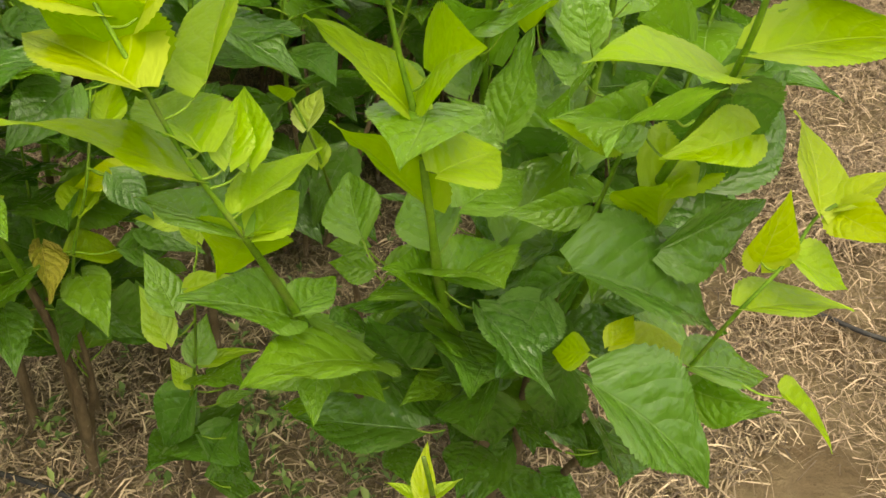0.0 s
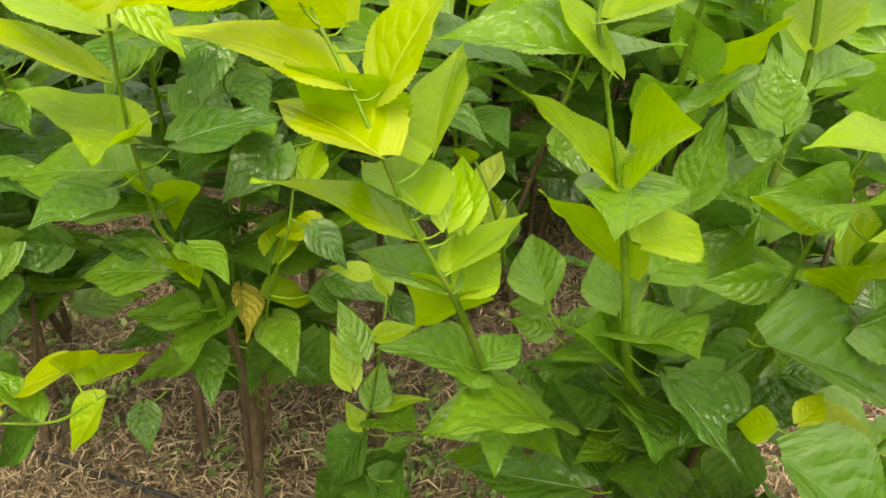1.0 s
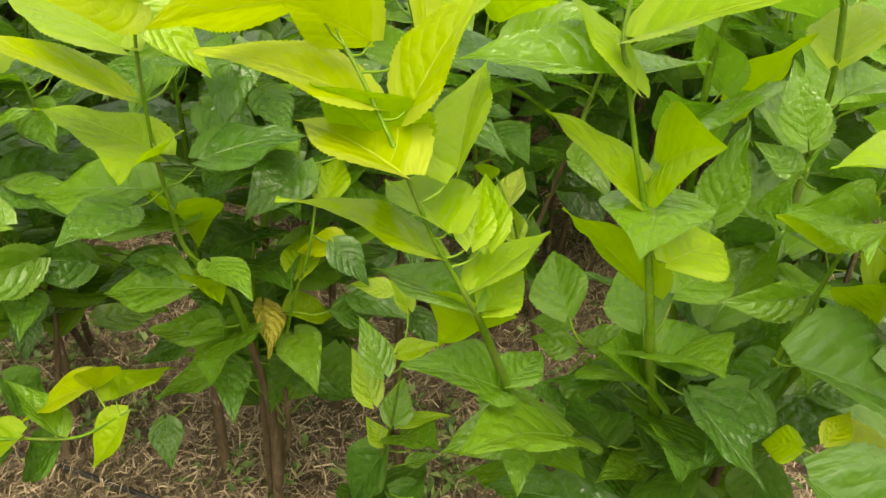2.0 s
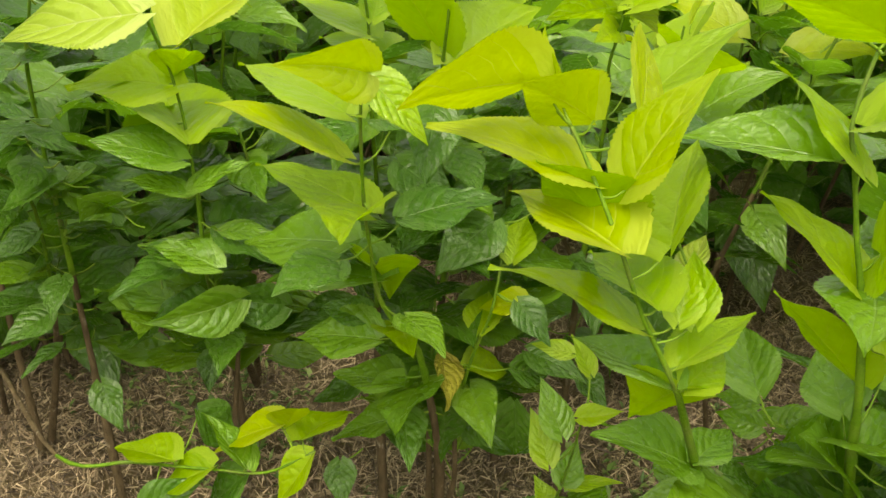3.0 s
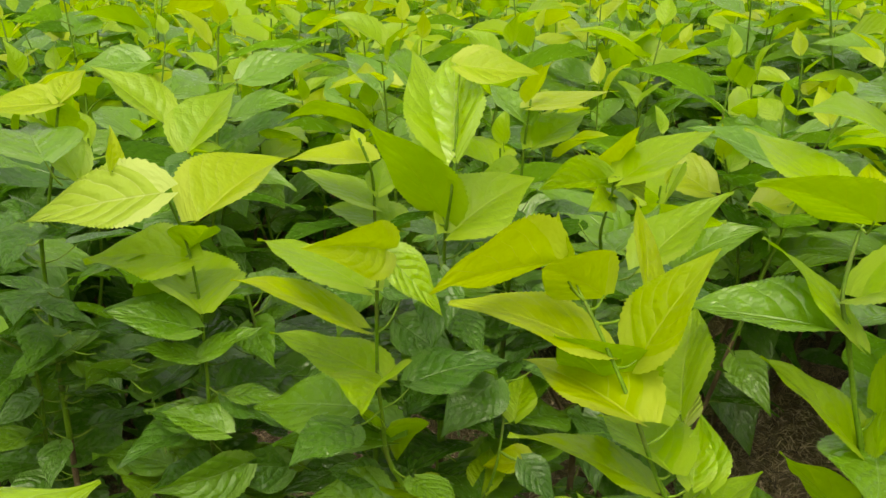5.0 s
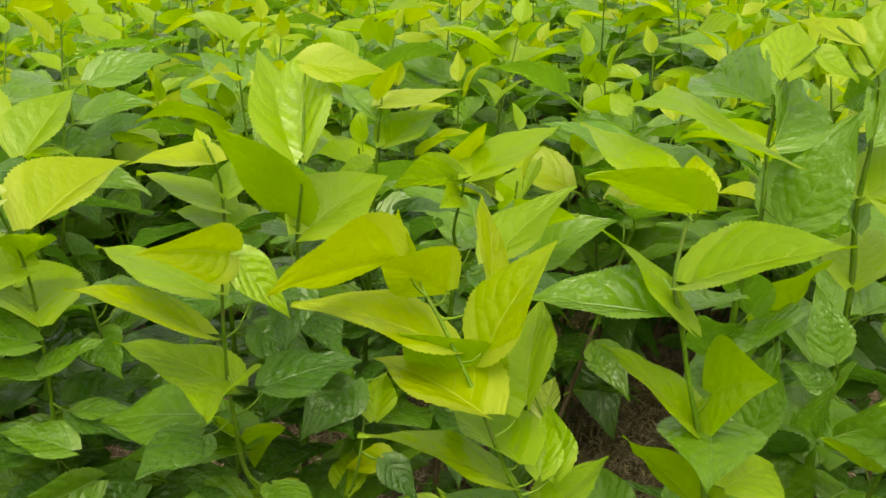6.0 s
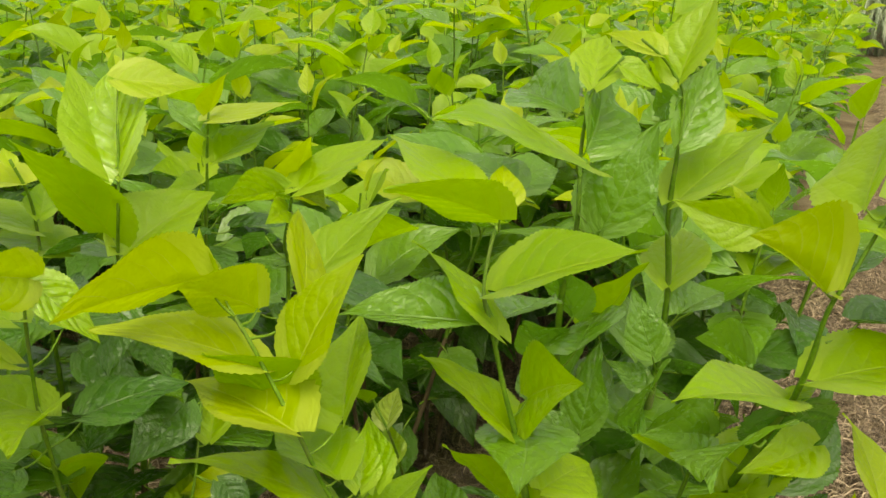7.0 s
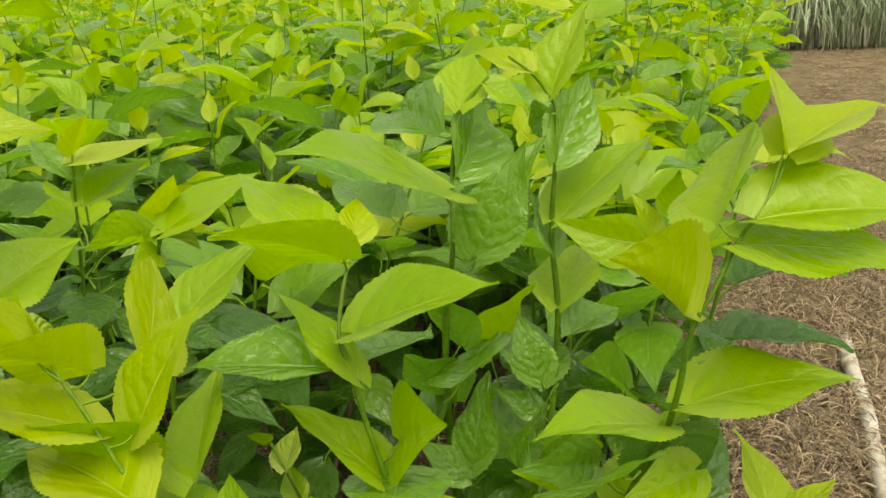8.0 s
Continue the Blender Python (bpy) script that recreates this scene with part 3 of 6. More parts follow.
leaf(bush, stalk, (-0.111, 0.732, 0.450), (-0.197, 0.717, 0.411), 0.64, -36, 1.15, 0.58)
leaf(bush, stalk, (-0.110, 0.748, 0.433), (-0.039, 0.678, 0.440), 0.68, 31, 1.15, 0.51)
leaf(bush, stalk, (-0.061, 0.713, 0.460), (-0.152, 0.569, 0.543), 0.60, -7, 1.3)
leaf(bush, stalk, (-0.052, 0.829, 0.491), (0.003, 0.845, 0.513), 0.70, 11, 1.2)
leaf(bush, stalk, (-0.152, 0.767, 0.466), (-0.251, 0.814, 0.460), 0.71, 18, 1.1)
leaf(bush, stalk, (-0.123, 0.819, 0.383), (-0.180, 0.906, 0.380), 0.74, 5, 1.0)
leaf(bush, stalk, (-0.079, 0.836, 0.346), (-0.012, 0.946, 0.365), 0.73, 19, 1.2)
leaf(bush, stalk, (-0.063, 0.842, 0.309), (0.057, 0.928, 0.269), 0.66, 22, 1.3)
leaf(bush, stalk, (-0.111, 0.853, 0.272), (-0.201, 0.896, 0.218), 0.79, -3, 1.1)
leaf(bush, stalk, (-0.083, 0.890, 0.235), (-0.111, 1.010, 0.214), 0.64, 4, 1.1)
dress(bush, stalk, 0.2, 0.5, 32)
bush = mulberry((0.087, 0.955), "wide mulberry bush of many shoots beside the bare track")
stalk = shoot(bush, [(0.087, 0.955, -0.020), (0.053, 0.833, 0.288), (0.010, 0.708, 0.540), (-0.003, 0.668, 0.653), (-0.016, 0.666, 0.739), (-0.029, 0.663, 0.793), (-0.041, 0.658, 0.853), (-0.048, 0.661, 0.882), (-0.045, 0.671, 0.909), (-0.039, 0.681, 0.935)], 0.0075, 0.0018)
leaf(bush, stalk, (-0.035, 0.632, 0.954), (-0.123, 0.582, 0.990), 0.60, 40, 0.3, 0.37)
leaf(bush, stalk, (-0.060, 0.672, 0.959), (-0.134, 0.755, 0.996), 0.62, 3, 0.6, 0.28)
leaf(bush, stalk, (-0.032, 0.686, 0.951), (-0.033, 0.734, 0.976), 0.64, 26, 0.2, 0.67)
leaf(bush, stalk, (-0.037, 0.664, 0.883), (0.079, 0.618, 0.936), 0.64, 20, 0.4, 0.64)
leaf(bush, stalk, (-0.053, 0.658, 0.857), (-0.177, 0.674, 0.855), 0.66, -13, 1.0, 0.73)
leaf(bush, stalk, (-0.035, 0.646, 0.853), (-0.111, 0.694, 0.920), 0.63, 16, 0.6, 0.10)
leaf(bush, stalk, (-0.008, 0.691, 0.773), (0.034, 0.624, 0.822), 0.96, 66, 0.5, 0.39)
leaf(bush, stalk, (-0.017, 0.663, 0.746), (-0.106, 0.684, 0.817), 0.63, 2, 0.7, 0.47)
leaf(bush, stalk, (0.002, 0.627, 0.720), (0.052, 0.691, 0.709), 0.95, 19, 0.5, 0.37)
leaf(bush, stalk, (-0.005, 0.678, 0.660), (-0.084, 0.653, 0.747), 0.63, 38, 0.8, 0.50)
leaf(bush, stalk, (0.008, 0.703, 0.547), (-0.048, 0.818, 0.483), 0.63, -29, 1.1, 1.09)
leaf(bush, stalk, (0.010, 0.694, 0.583), (0.082, 0.764, 0.559), 0.62, 26, 1.0, 0.58)
leaf(bush, stalk, (-0.076, 0.786, 0.558), (-0.101, 0.886, 0.578), 0.63, -24, 1.2, 0.61)
leaf(bush, stalk, (-0.021, 0.747, 0.426), (-0.061, 0.698, 0.524), 0.63, 37, 1.7, 0.54)
leaf(bush, stalk, (0.003, 0.763, 0.459), (0.074, 0.808, 0.365), 0.64, 61, 1.7, 0.77)
leaf(bush, stalk, (0.139, 0.776, 0.526), (0.088, 0.823, 0.435), 0.65, -60, 1.6, 0.55)
leaf(bush, stalk, (0.065, 0.798, 0.480), (0.081, 0.723, 0.480), 0.67, 23, 1.6, 0.56)
leaf(bush, stalk, (0.072, 0.830, 0.541), (0.143, 0.912, 0.620), 0.66, 2, 1.1, 0.58)
leaf(bush, stalk, (-0.016, 0.751, 0.337), (-0.160, 0.786, 0.310), 0.66, -12, 1.7, 0.58)
leaf(bush, stalk, (-0.005, 0.761, 0.455), (0.041, 0.846, 0.314), 0.72, -35, 1.7, 0.27)
leaf(bush, stalk, (-0.008, 0.769, 0.456), (-0.067, 0.793, 0.418), 0.66, -50, 1.7, 0.54)
leaf(bush, stalk, (0.050, 0.746, 0.412), (0.068, 0.765, 0.305), 0.72, -1, 1.8, 0.57)
leaf(bush, stalk, (0.130, 0.718, 0.465), (0.130, 0.735, 0.361), 0.62, 14, 1.8, 0.67)
leaf(bush, stalk, (0.187, 0.714, 0.366), (0.152, 0.764, 0.313), 0.67, -58, 1.7, 0.62)
leaf(bush, stalk, (0.176, 0.711, 0.361), (0.228, 0.758, 0.325), 0.66, 56, 1.6, 0.63)
leaf(bush, stalk, (-0.300, 0.874, 0.262), (-0.351, 0.868, 0.156), 0.66, -44, 1.6, 0.61)
leaf(bush, stalk, (-0.289, 0.843, 0.216), (-0.236, 0.873, 0.123), 0.65, 36, 1.6, 0.56)
leaf(bush, stalk, (-0.288, 0.847, 0.131), (-0.238, 0.898, 0.058), 0.64, 26, 1.7, 0.41)
leaf(bush, stalk, (-0.074, 0.815, 0.526), (-0.120, 0.826, 0.519), 0.64, -48, 0.9, 0.59)
leaf(bush, stalk, (-0.067, 0.803, 0.507), (-0.117, 0.823, 0.500), 0.66, -61, 1.2, 0.63)
leaf(bush, stalk, (0.182, 0.752, 0.603), (0.137, 0.779, 0.590), 0.65, -58, 1.0, 0.61)
leaf(bush, stalk, (0.057, 0.909, 0.617), (0.104, 1.053, 0.655), 0.68, 52, 1.2, 0.92)
leaf(bush, stalk, (0.148, 0.977, 0.677), (0.107, 1.079, 0.710), 0.63, 2, 1.2, 0.60)
leaf(bush, stalk, (0.024, 0.906, 0.665), (0.018, 1.003, 0.692), 0.63, -41, 0.9, 0.59)
leaf(bush, stalk, (0.065, 0.883, 0.630), (0.136, 0.932, 0.532), 0.68, 103, 1.5, 0.60)
leaf(bush, stalk, (0.012, 0.728, 0.561), (0.060, 0.605, 0.633), 0.75, 3, 1.0)
leaf(bush, stalk, (0.008, 0.740, 0.520), (-0.044, 0.661, 0.610), 0.75, -33, 1.0)
leaf(bush, stalk, (0.024, 0.751, 0.471), (0.040, 0.621, 0.514), 0.75, -21, 1.2)
leaf(bush, stalk, (0.063, 0.768, 0.407), (0.045, 0.626, 0.452), 0.85, 51, 1.8)
leaf(bush, stalk, (-0.033, 0.708, 0.842), (0.023, 0.823, 0.818), 0.60, -3, 1.2)
leaf(bush, stalk, (-0.009, 0.684, 0.747), (-0.020, 0.555, 0.758), 0.70, 0, 1.0)
leaf(bush, stalk, (0.060, 0.725, 0.471), (0.038, 0.599, 0.528), 0.90, -1, 1.5)
leaf(bush, stalk, (0.021, 0.735, 0.629), (0.084, 0.835, 0.616), 0.60, 18, 1.3)
leaf(bush, stalk, (-0.003, 0.788, 0.419), (-0.106, 0.845, 0.343), 0.60, 11, 1.0)
leaf(bush, stalk, (0.014, 0.866, 0.282), (-0.118, 0.914, 0.260), 0.70, 3, 1.1)
leaf(bush, stalk, (0.027, 0.898, 0.248), (-0.067, 0.983, 0.226), 0.73, -13, 1.0)
dress(bush, stalk, 0.14, 0.58, 81)
stalk = shoot(bush, [(0.069, 0.985, -0.020), (0.045, 0.955, 0.400), (0.036, 0.913, 0.744), (0.047, 0.871, 0.879), (0.050, 0.893, 0.950), (0.055, 0.896, 0.994), (0.064, 0.904, 1.021), (0.090, 0.903, 1.050)], 0.0052, 0.0018)
leaf(bush, stalk, (0.042, 0.836, 0.954), (-0.096, 0.690, 1.024), 0.63, -19, 0.7, 0.17)
leaf(bush, stalk, (0.039, 0.888, 0.996), (-0.013, 1.017, 1.000), 0.61, -36, 1.0, 1.13)
leaf(bush, stalk, (0.061, 0.900, 1.019), (0.080, 0.974, 1.067), 0.66, 10, 0.4, 0.65)
leaf(bush, stalk, (0.087, 0.902, 1.042), (0.132, 0.904, 1.014), 0.63, 46, 0.3, 0.49)
leaf(bush, stalk, (0.055, 0.889, 0.955), (0.080, 1.002, 1.019), 0.63, 49, 1.3, 1.06)
leaf(bush, stalk, (0.072, 0.875, 0.872), (0.151, 0.924, 0.988), 0.64, 14, 0.9, 0.55)
leaf(bush, stalk, (0.045, 0.928, 0.688), (-0.008, 0.855, 0.778), 0.65, 31, 0.9, 0.69)
leaf(bush, stalk, (0.053, 0.910, 0.763), (0.017, 0.867, 0.845), 0.62, 11, 1.0, 0.58)
leaf(bush, stalk, (0.070, 0.829, 0.894), (0.120, 0.838, 0.999), 0.62, 63, 1.2)
leaf(bush, stalk, (-0.016, 0.941, 0.903), (-0.088, 1.048, 0.919), 0.60, 0, 1.2)
leaf(bush, stalk, (0.050, 0.837, 0.756), (0.091, 0.960, 0.750), 0.80, -30, 1.0)
leaf(bush, stalk, (0.058, 0.842, 0.656), (0.081, 0.880, 0.750), 0.60, -12, 1.4)
leaf(bush, stalk, (0.054, 0.841, 0.643), (-0.001, 0.860, 0.682), 0.60, -48, 1.1)
leaf(bush, stalk, (0.055, 0.879, 0.614), (0.049, 0.983, 0.608), 0.71, -2, 1.2)
leaf(bush, stalk, (0.042, 0.885, 0.455), (-0.075, 0.949, 0.416), 0.63, -6, 1.2)
leaf(bush, stalk, (0.074, 0.913, 0.416), (0.081, 1.060, 0.400), 0.63, -14, 1.2)
leaf(bush, stalk, (0.040, 0.907, 0.338), (-0.081, 0.946, 0.353), 0.76, -17, 1.0)
leaf(bush, stalk, (0.056, 0.934, 0.299), (-0.020, 1.037, 0.320), 0.61, -19, 1.1)
dress(bush, stalk, 0.14, 0.58, 101)
stalk = shoot(bush, [(0.070, 0.924, -0.020), (0.122, 0.951, 0.393), (0.163, 0.960, 0.731), (0.157, 0.951, 0.868), (0.160, 0.943, 0.945), (0.163, 0.950, 1.003), (0.153, 0.958, 1.026), (0.138, 0.953, 1.045), (0.114, 0.948, 1.064)], 0.0052, 0.0018)
leaf(bush, stalk, (0.136, 0.952, 1.047), (0.077, 0.997, 1.066), 0.62, -23, 0.1, 0.49)
leaf(bush, stalk, (0.158, 0.955, 1.021), (0.207, 1.007, 1.114), 0.64, -5, 0.3, 0.64)
leaf(bush, stalk, (0.160, 0.942, 0.954), (0.208, 1.017, 1.038), 0.54, 43, 0.9, 0.87)
leaf(bush, stalk, (0.164, 0.946, 0.890), (0.286, 1.013, 0.968), 0.62, 5, 0.5, 0.39)
leaf(bush, stalk, (0.246, 0.899, 0.872), (0.149, 0.909, 0.901), 0.59, -82, 0.6, 0.63)
leaf(bush, stalk, (0.164, 0.953, 0.785), (0.203, 1.071, 0.824), 0.64, -2, 0.7, 0.66)
leaf(bush, stalk, (0.158, 0.950, 0.852), (0.135, 0.992, 0.915), 0.61, 13, 1.0, 0.43)
leaf(bush, stalk, (0.088, 0.969, 0.717), (0.138, 0.934, 0.824), 0.65, -17, 0.7, 0.68)
leaf(bush, stalk, (0.178, 0.954, 0.752), (0.250, 1.034, 0.750), 0.63, 10, 0.9, 0.76)
leaf(bush, stalk, (0.135, 0.951, 0.693), (0.137, 1.088, 0.724), 0.65, 17, 1.3, 0.57)
leaf(bush, stalk, (0.157, 0.947, 1.004), (0.142, 1.003, 0.974), 0.65, -97, 0.9, 0.54)
leaf(bush, stalk, (0.099, 0.904, 0.377), (0.197, 0.966, 0.322), 0.72, -20, 1.0)
leaf(bush, stalk, (0.094, 0.950, 0.260), (0.147, 1.094, 0.274), 0.60, -11, 1.2)
leaf(bush, stalk, (0.133, 0.861, 0.741), (0.111, 0.889, 0.810), 0.65, -33, 1.4)
leaf(bush, stalk, (0.138, 0.863, 0.710), (0.098, 0.719, 0.718), 0.60, 54, 1.2)
leaf(bush, stalk, (0.132, 0.861, 0.704), (0.085, 0.878, 0.727), 0.60, -45, 1.0)
leaf(bush, stalk, (0.140, 0.892, 0.599), (0.146, 1.046, 0.632), 0.80, -3, 1.3)
leaf(bush, stalk, (0.153, 0.885, 0.558), (0.211, 1.008, 0.498), 0.76, 8, 1.1)
leaf(bush, stalk, (0.101, 0.893, 0.438), (0.024, 0.957, 0.427), 0.74, -16, 1.0)
leaf(bush, stalk, (0.111, 0.915, 0.398), (0.078, 1.036, 0.379), 0.78, 6, 1.0)
dress(bush, stalk, 0.14, 0.58, 123)
stalk = shoot(bush, [(0.122, 0.955, -0.020), (0.104, 0.841, 0.301), (0.121, 0.738, 0.564), (0.143, 0.740, 0.638), (0.154, 0.729, 0.695), (0.167, 0.720, 0.753), (0.180, 0.718, 0.786)], 0.0052, 0.0018)
leaf(bush, stalk, (0.190, 0.716, 0.798), (0.163, 0.812, 0.783), 0.68, 75, 0.9, 0.47)
leaf(bush, stalk, (0.162, 0.727, 0.733), (0.085, 0.691, 0.738), 0.73, -99, 0.8, 0.69)
leaf(bush, stalk, (0.131, 0.743, 0.634), (0.055, 0.723, 0.632), 0.52, -70, 1.1, 0.63)
leaf(bush, stalk, (0.126, 0.734, 0.561), (0.065, 0.753, 0.494), 0.63, -28, 1.6, 0.59)
leaf(bush, stalk, (0.072, 0.848, 0.316), (0.180, 0.897, 0.334), 0.79, 20, 1.0)
leaf(bush, stalk, (0.150, 0.767, 0.672), (0.106, 0.907, 0.644), 0.70, 15, 1.1)
leaf(bush, stalk, (0.073, 0.850, 0.374), (-0.023, 0.849, 0.316), 0.64, 5, 1.2)
leaf(bush, stalk, (0.159, 0.728, 0.738), (0.115, 0.822, 0.659), 0.60, -33, 1.0)
dress(bush, stalk, 0.14, 0.58, 133)
stalk = shoot(bush, [(0.069, 0.985, -0.020), (0.130, 0.840, 0.399), (0.198, 0.681, 0.741), (0.207, 0.653, 0.788), (0.210, 0.627, 0.840), (0.213, 0.612, 0.892), (0.229, 0.612, 0.926), (0.249, 0.622, 0.960), (0.260, 0.626, 0.972)], 0.0052, 0.0018)
leaf(bush, stalk, (0.286, 0.645, 1.016), (0.299, 0.756, 1.074), 0.65, 44, 0.0, 0.71)
leaf(bush, stalk, (0.289, 0.647, 1.014), (0.392, 0.714, 1.036), 0.62, -3, 0.0, 0.49)
leaf(bush, stalk, (0.260, 0.625, 0.972), (0.404, 0.633, 0.969), 0.64, 21, 0.4, 0.64)
leaf(bush, stalk, (0.249, 0.621, 0.956), (0.388, 0.618, 0.939), 0.65, 13, 0.5, 0.05)
leaf(bush, stalk, (0.204, 0.596, 0.912), (0.158, 0.650, 0.940), 1.46, 62, 0.2, 0.94)
leaf(bush, stalk, (0.232, 0.620, 0.970), (0.296, 0.736, 1.024), 0.65, -42, 0.6, 0.58)
leaf(bush, stalk, (0.219, 0.633, 0.823), (0.362, 0.647, 0.830), 0.66, 8, 0.5, 0.34)
leaf(bush, stalk, (0.266, 0.683, 0.854), (0.379, 0.697, 0.833), 0.63, 0, 1.5, 0.58)
leaf(bush, stalk, (0.199, 0.646, 0.800), (0.089, 0.567, 0.836), 0.59, -8, 0.4, 0.39)
leaf(bush, stalk, (0.212, 0.648, 0.787), (0.244, 0.706, 0.666), 0.66, -29, 1.6, 0.39)
leaf(bush, stalk, (0.235, 0.660, 0.750), (0.158, 0.613, 0.749), 0.56, -42, 0.6, 0.70)
leaf(bush, stalk, (0.159, 0.703, 0.734), (0.087, 0.664, 0.754), 0.60, -71, 1.0, 0.65)
leaf(bush, stalk, (0.204, 0.651, 0.794), (0.236, 0.667, 0.803), 0.62, 6, 0.3, 0.46)
leaf(bush, stalk, (0.182, 0.707, 0.675), (0.268, 0.771, 0.727), 0.65, 22, 0.5, 0.58)
leaf(bush, stalk, (0.221, 0.703, 0.690), (0.289, 0.776, 0.759), 0.63, 59, 1.7, 0.67)
leaf(bush, stalk, (0.196, 0.702, 0.618), (0.301, 0.774, 0.634), 0.63, 87, 1.6, 0.77)
leaf(bush, stalk, (0.115, 0.648, 0.626), (0.277, 0.720, 0.511), 0.55, 25, 1.5, 0.98)
leaf(bush, stalk, (0.194, 0.718, 0.631), (0.178, 0.643, 0.711), 0.67, 24, 0.6, 0.96)
leaf(bush, stalk, (0.100, 0.872, 0.494), (0.211, 0.918, 0.445), 0.70, -9, 1.0)
leaf(bush, stalk, (0.108, 0.848, 0.518), (0.001, 0.824, 0.482), 0.60, 4, 1.0)
leaf(bush, stalk, (0.165, 0.852, 0.478), (0.293, 0.816, 0.392), 0.72, 21, 1.3)
leaf(bush, stalk, (0.072, 0.897, 0.319), (-0.037, 0.878, 0.331), 0.75, 21, 1.2)
leaf(bush, stalk, (0.206, 0.859, 0.430), (0.148, 0.853, 0.405), 0.70, -30, 1.5)
leaf(bush, stalk, (0.113, 0.856, 0.448), (0.098, 0.969, 0.408), 0.64, 7, 1.1)
leaf(bush, stalk, (0.131, 0.861, 0.411), (0.203, 0.943, 0.359), 0.60, 3, 1.2)
leaf(bush, stalk, (0.075, 0.888, 0.336), (-0.019, 0.991, 0.348), 0.66, -6, 1.1)
leaf(bush, stalk, (0.093, 0.906, 0.297), (0.070, 1.045, 0.262), 0.67, -13, 1.1)
leaf(bush, stalk, (0.111, 0.910, 0.258), (0.156, 1.009, 0.192), 0.66, 19, 1.3)
leaf(bush, stalk, (0.160, 0.584, 0.793), (0.094, 0.466, 0.829), 0.70, 30, 1.1)
leaf(bush, stalk, (0.148, 0.799, 0.506), (0.107, 0.909, 0.516), 0.67, -19, 1.2)
leaf(bush, stalk, (0.163, 0.819, 0.471), (0.201, 0.964, 0.495), 0.72, 12, 1.1)
leaf(bush, stalk, (0.121, 0.845, 0.400), (0.028, 0.944, 0.321), 0.60, -24, 1.3)
leaf(bush, stalk, (0.146, 0.875, 0.364), (0.187, 1.011, 0.382), 0.76, 23, 1.1)
leaf(bush, stalk, (0.091, 0.871, 0.294), (-0.008, 0.847, 0.315), 0.63, 3, 1.3)
leaf(bush, stalk, (0.100, 0.909, 0.254), (0.021, 0.977, 0.203), 0.70, 13, 1.0)
dress(bush, stalk, 0.14, 0.58, 170)
bush = mulberry((0.162, 0.966), "thin mulberry branch with yellow-green leaves leaning over the track")
stalk = shoot(bush, [(0.162, 0.966, -0.020), (0.173, 0.855, 0.185), (0.201, 0.746, 0.352), (0.221, 0.727, 0.415), (0.237, 0.686, 0.497), (0.257, 0.658, 0.582), (0.291, 0.668, 0.632), (0.312, 0.688, 0.662), (0.330, 0.696, 0.674)], 0.0052, 0.0018)
leaf(bush, stalk, (0.316, 0.690, 0.669), (0.310, 0.791, 0.716), 0.63, 28, 0.1, 0.43)
leaf(bush, stalk, (0.273, 0.674, 0.626), (0.277, 0.663, 0.706), 0.60, 5, 0.2, 0.63)
leaf(bush, stalk, (0.330, 0.695, 0.671), (0.388, 0.726, 0.695), 0.61, -6, 0.1, 0.34)
leaf(bush, stalk, (0.333, 0.696, 0.667), (0.364, 0.628, 0.677), 0.62, 40, 0.2, 0.56)
leaf(bush, stalk, (0.295, 0.670, 0.637), (0.355, 0.680, 0.599), 0.64, 35, 0.6, 0.63)
leaf(bush, stalk, (0.265, 0.658, 0.590), (0.376, 0.695, 0.568), 0.63, -6, 0.3, 0.41)
leaf(bush, stalk, (0.237, 0.680, 0.505), (0.333, 0.730, 0.457), 0.63, 11, 1.2, 0.41)
leaf(bush, stalk, (0.248, 0.690, 0.470), (0.305, 0.641, 0.501), 0.69, 89, 1.1, 0.64)
leaf(bush, stalk, (0.310, 0.641, 0.510), (0.378, 0.652, 0.433), 0.62, 3, 0.4, 0.46)
leaf(bush, stalk, (0.184, 0.734, 0.482), (0.268, 0.760, 0.453), 0.62, 19, 0.15, 0.38)
leaf(bush, stalk, (0.152, 0.638, 0.557), (0.176, 0.672, 0.568), 0.63, 21, 0.2, 0.62)
leaf(bush, stalk, (0.134, 0.633, 0.553), (0.109, 0.668, 0.522), 0.66, -62, 0.25, 0.49)
leaf(bush, stalk, (0.137, 0.603, 0.545), (0.254, 0.600, 0.432), 0.67, 24, 1.5, 0.80)
leaf(bush, stalk, (0.271, 0.729, 0.420), (0.346, 0.706, 0.431), 0.60, 12, 1.2)
leaf(bush, stalk, (0.175, 0.755, 0.363), (0.178, 0.614, 0.411), 0.75, -39, 1.7)
bush = mulberry((-0.506, 0.968), "mulberry bush with heart-shaped leaves and one withered yellow leaf")
stalk = shoot(bush, [(-0.506, 0.968, -0.020), (-0.462, 0.890, 0.270), (-0.447, 0.799, 0.508), (-0.453, 0.768, 0.557), (-0.468, 0.740, 0.620), (-0.465, 0.719, 0.686), (-0.459, 0.698, 0.742), (-0.450, 0.680, 0.806), (-0.442, 0.668, 0.857), (-0.432, 0.663, 0.891)], 0.0052, 0.0018)
leaf(bush, stalk, (-0.430, 0.662, 0.889), (-0.463, 0.557, 0.921), 0.48, -92, 0.1, 0.82)
leaf(bush, stalk, (-0.452, 0.663, 0.849), (-0.585, 0.698, 0.875), 0.66, 5, 0.7, 0.12)
leaf(bush, stalk, (-0.433, 0.665, 0.885), (-0.382, 0.677, 0.822), 0.61, 33, -2.0, 0.41)
leaf(bush, stalk, (-0.468, 0.679, 0.801), (-0.559, 0.601, 0.870), 0.64, -6, 0.2, 0.26)
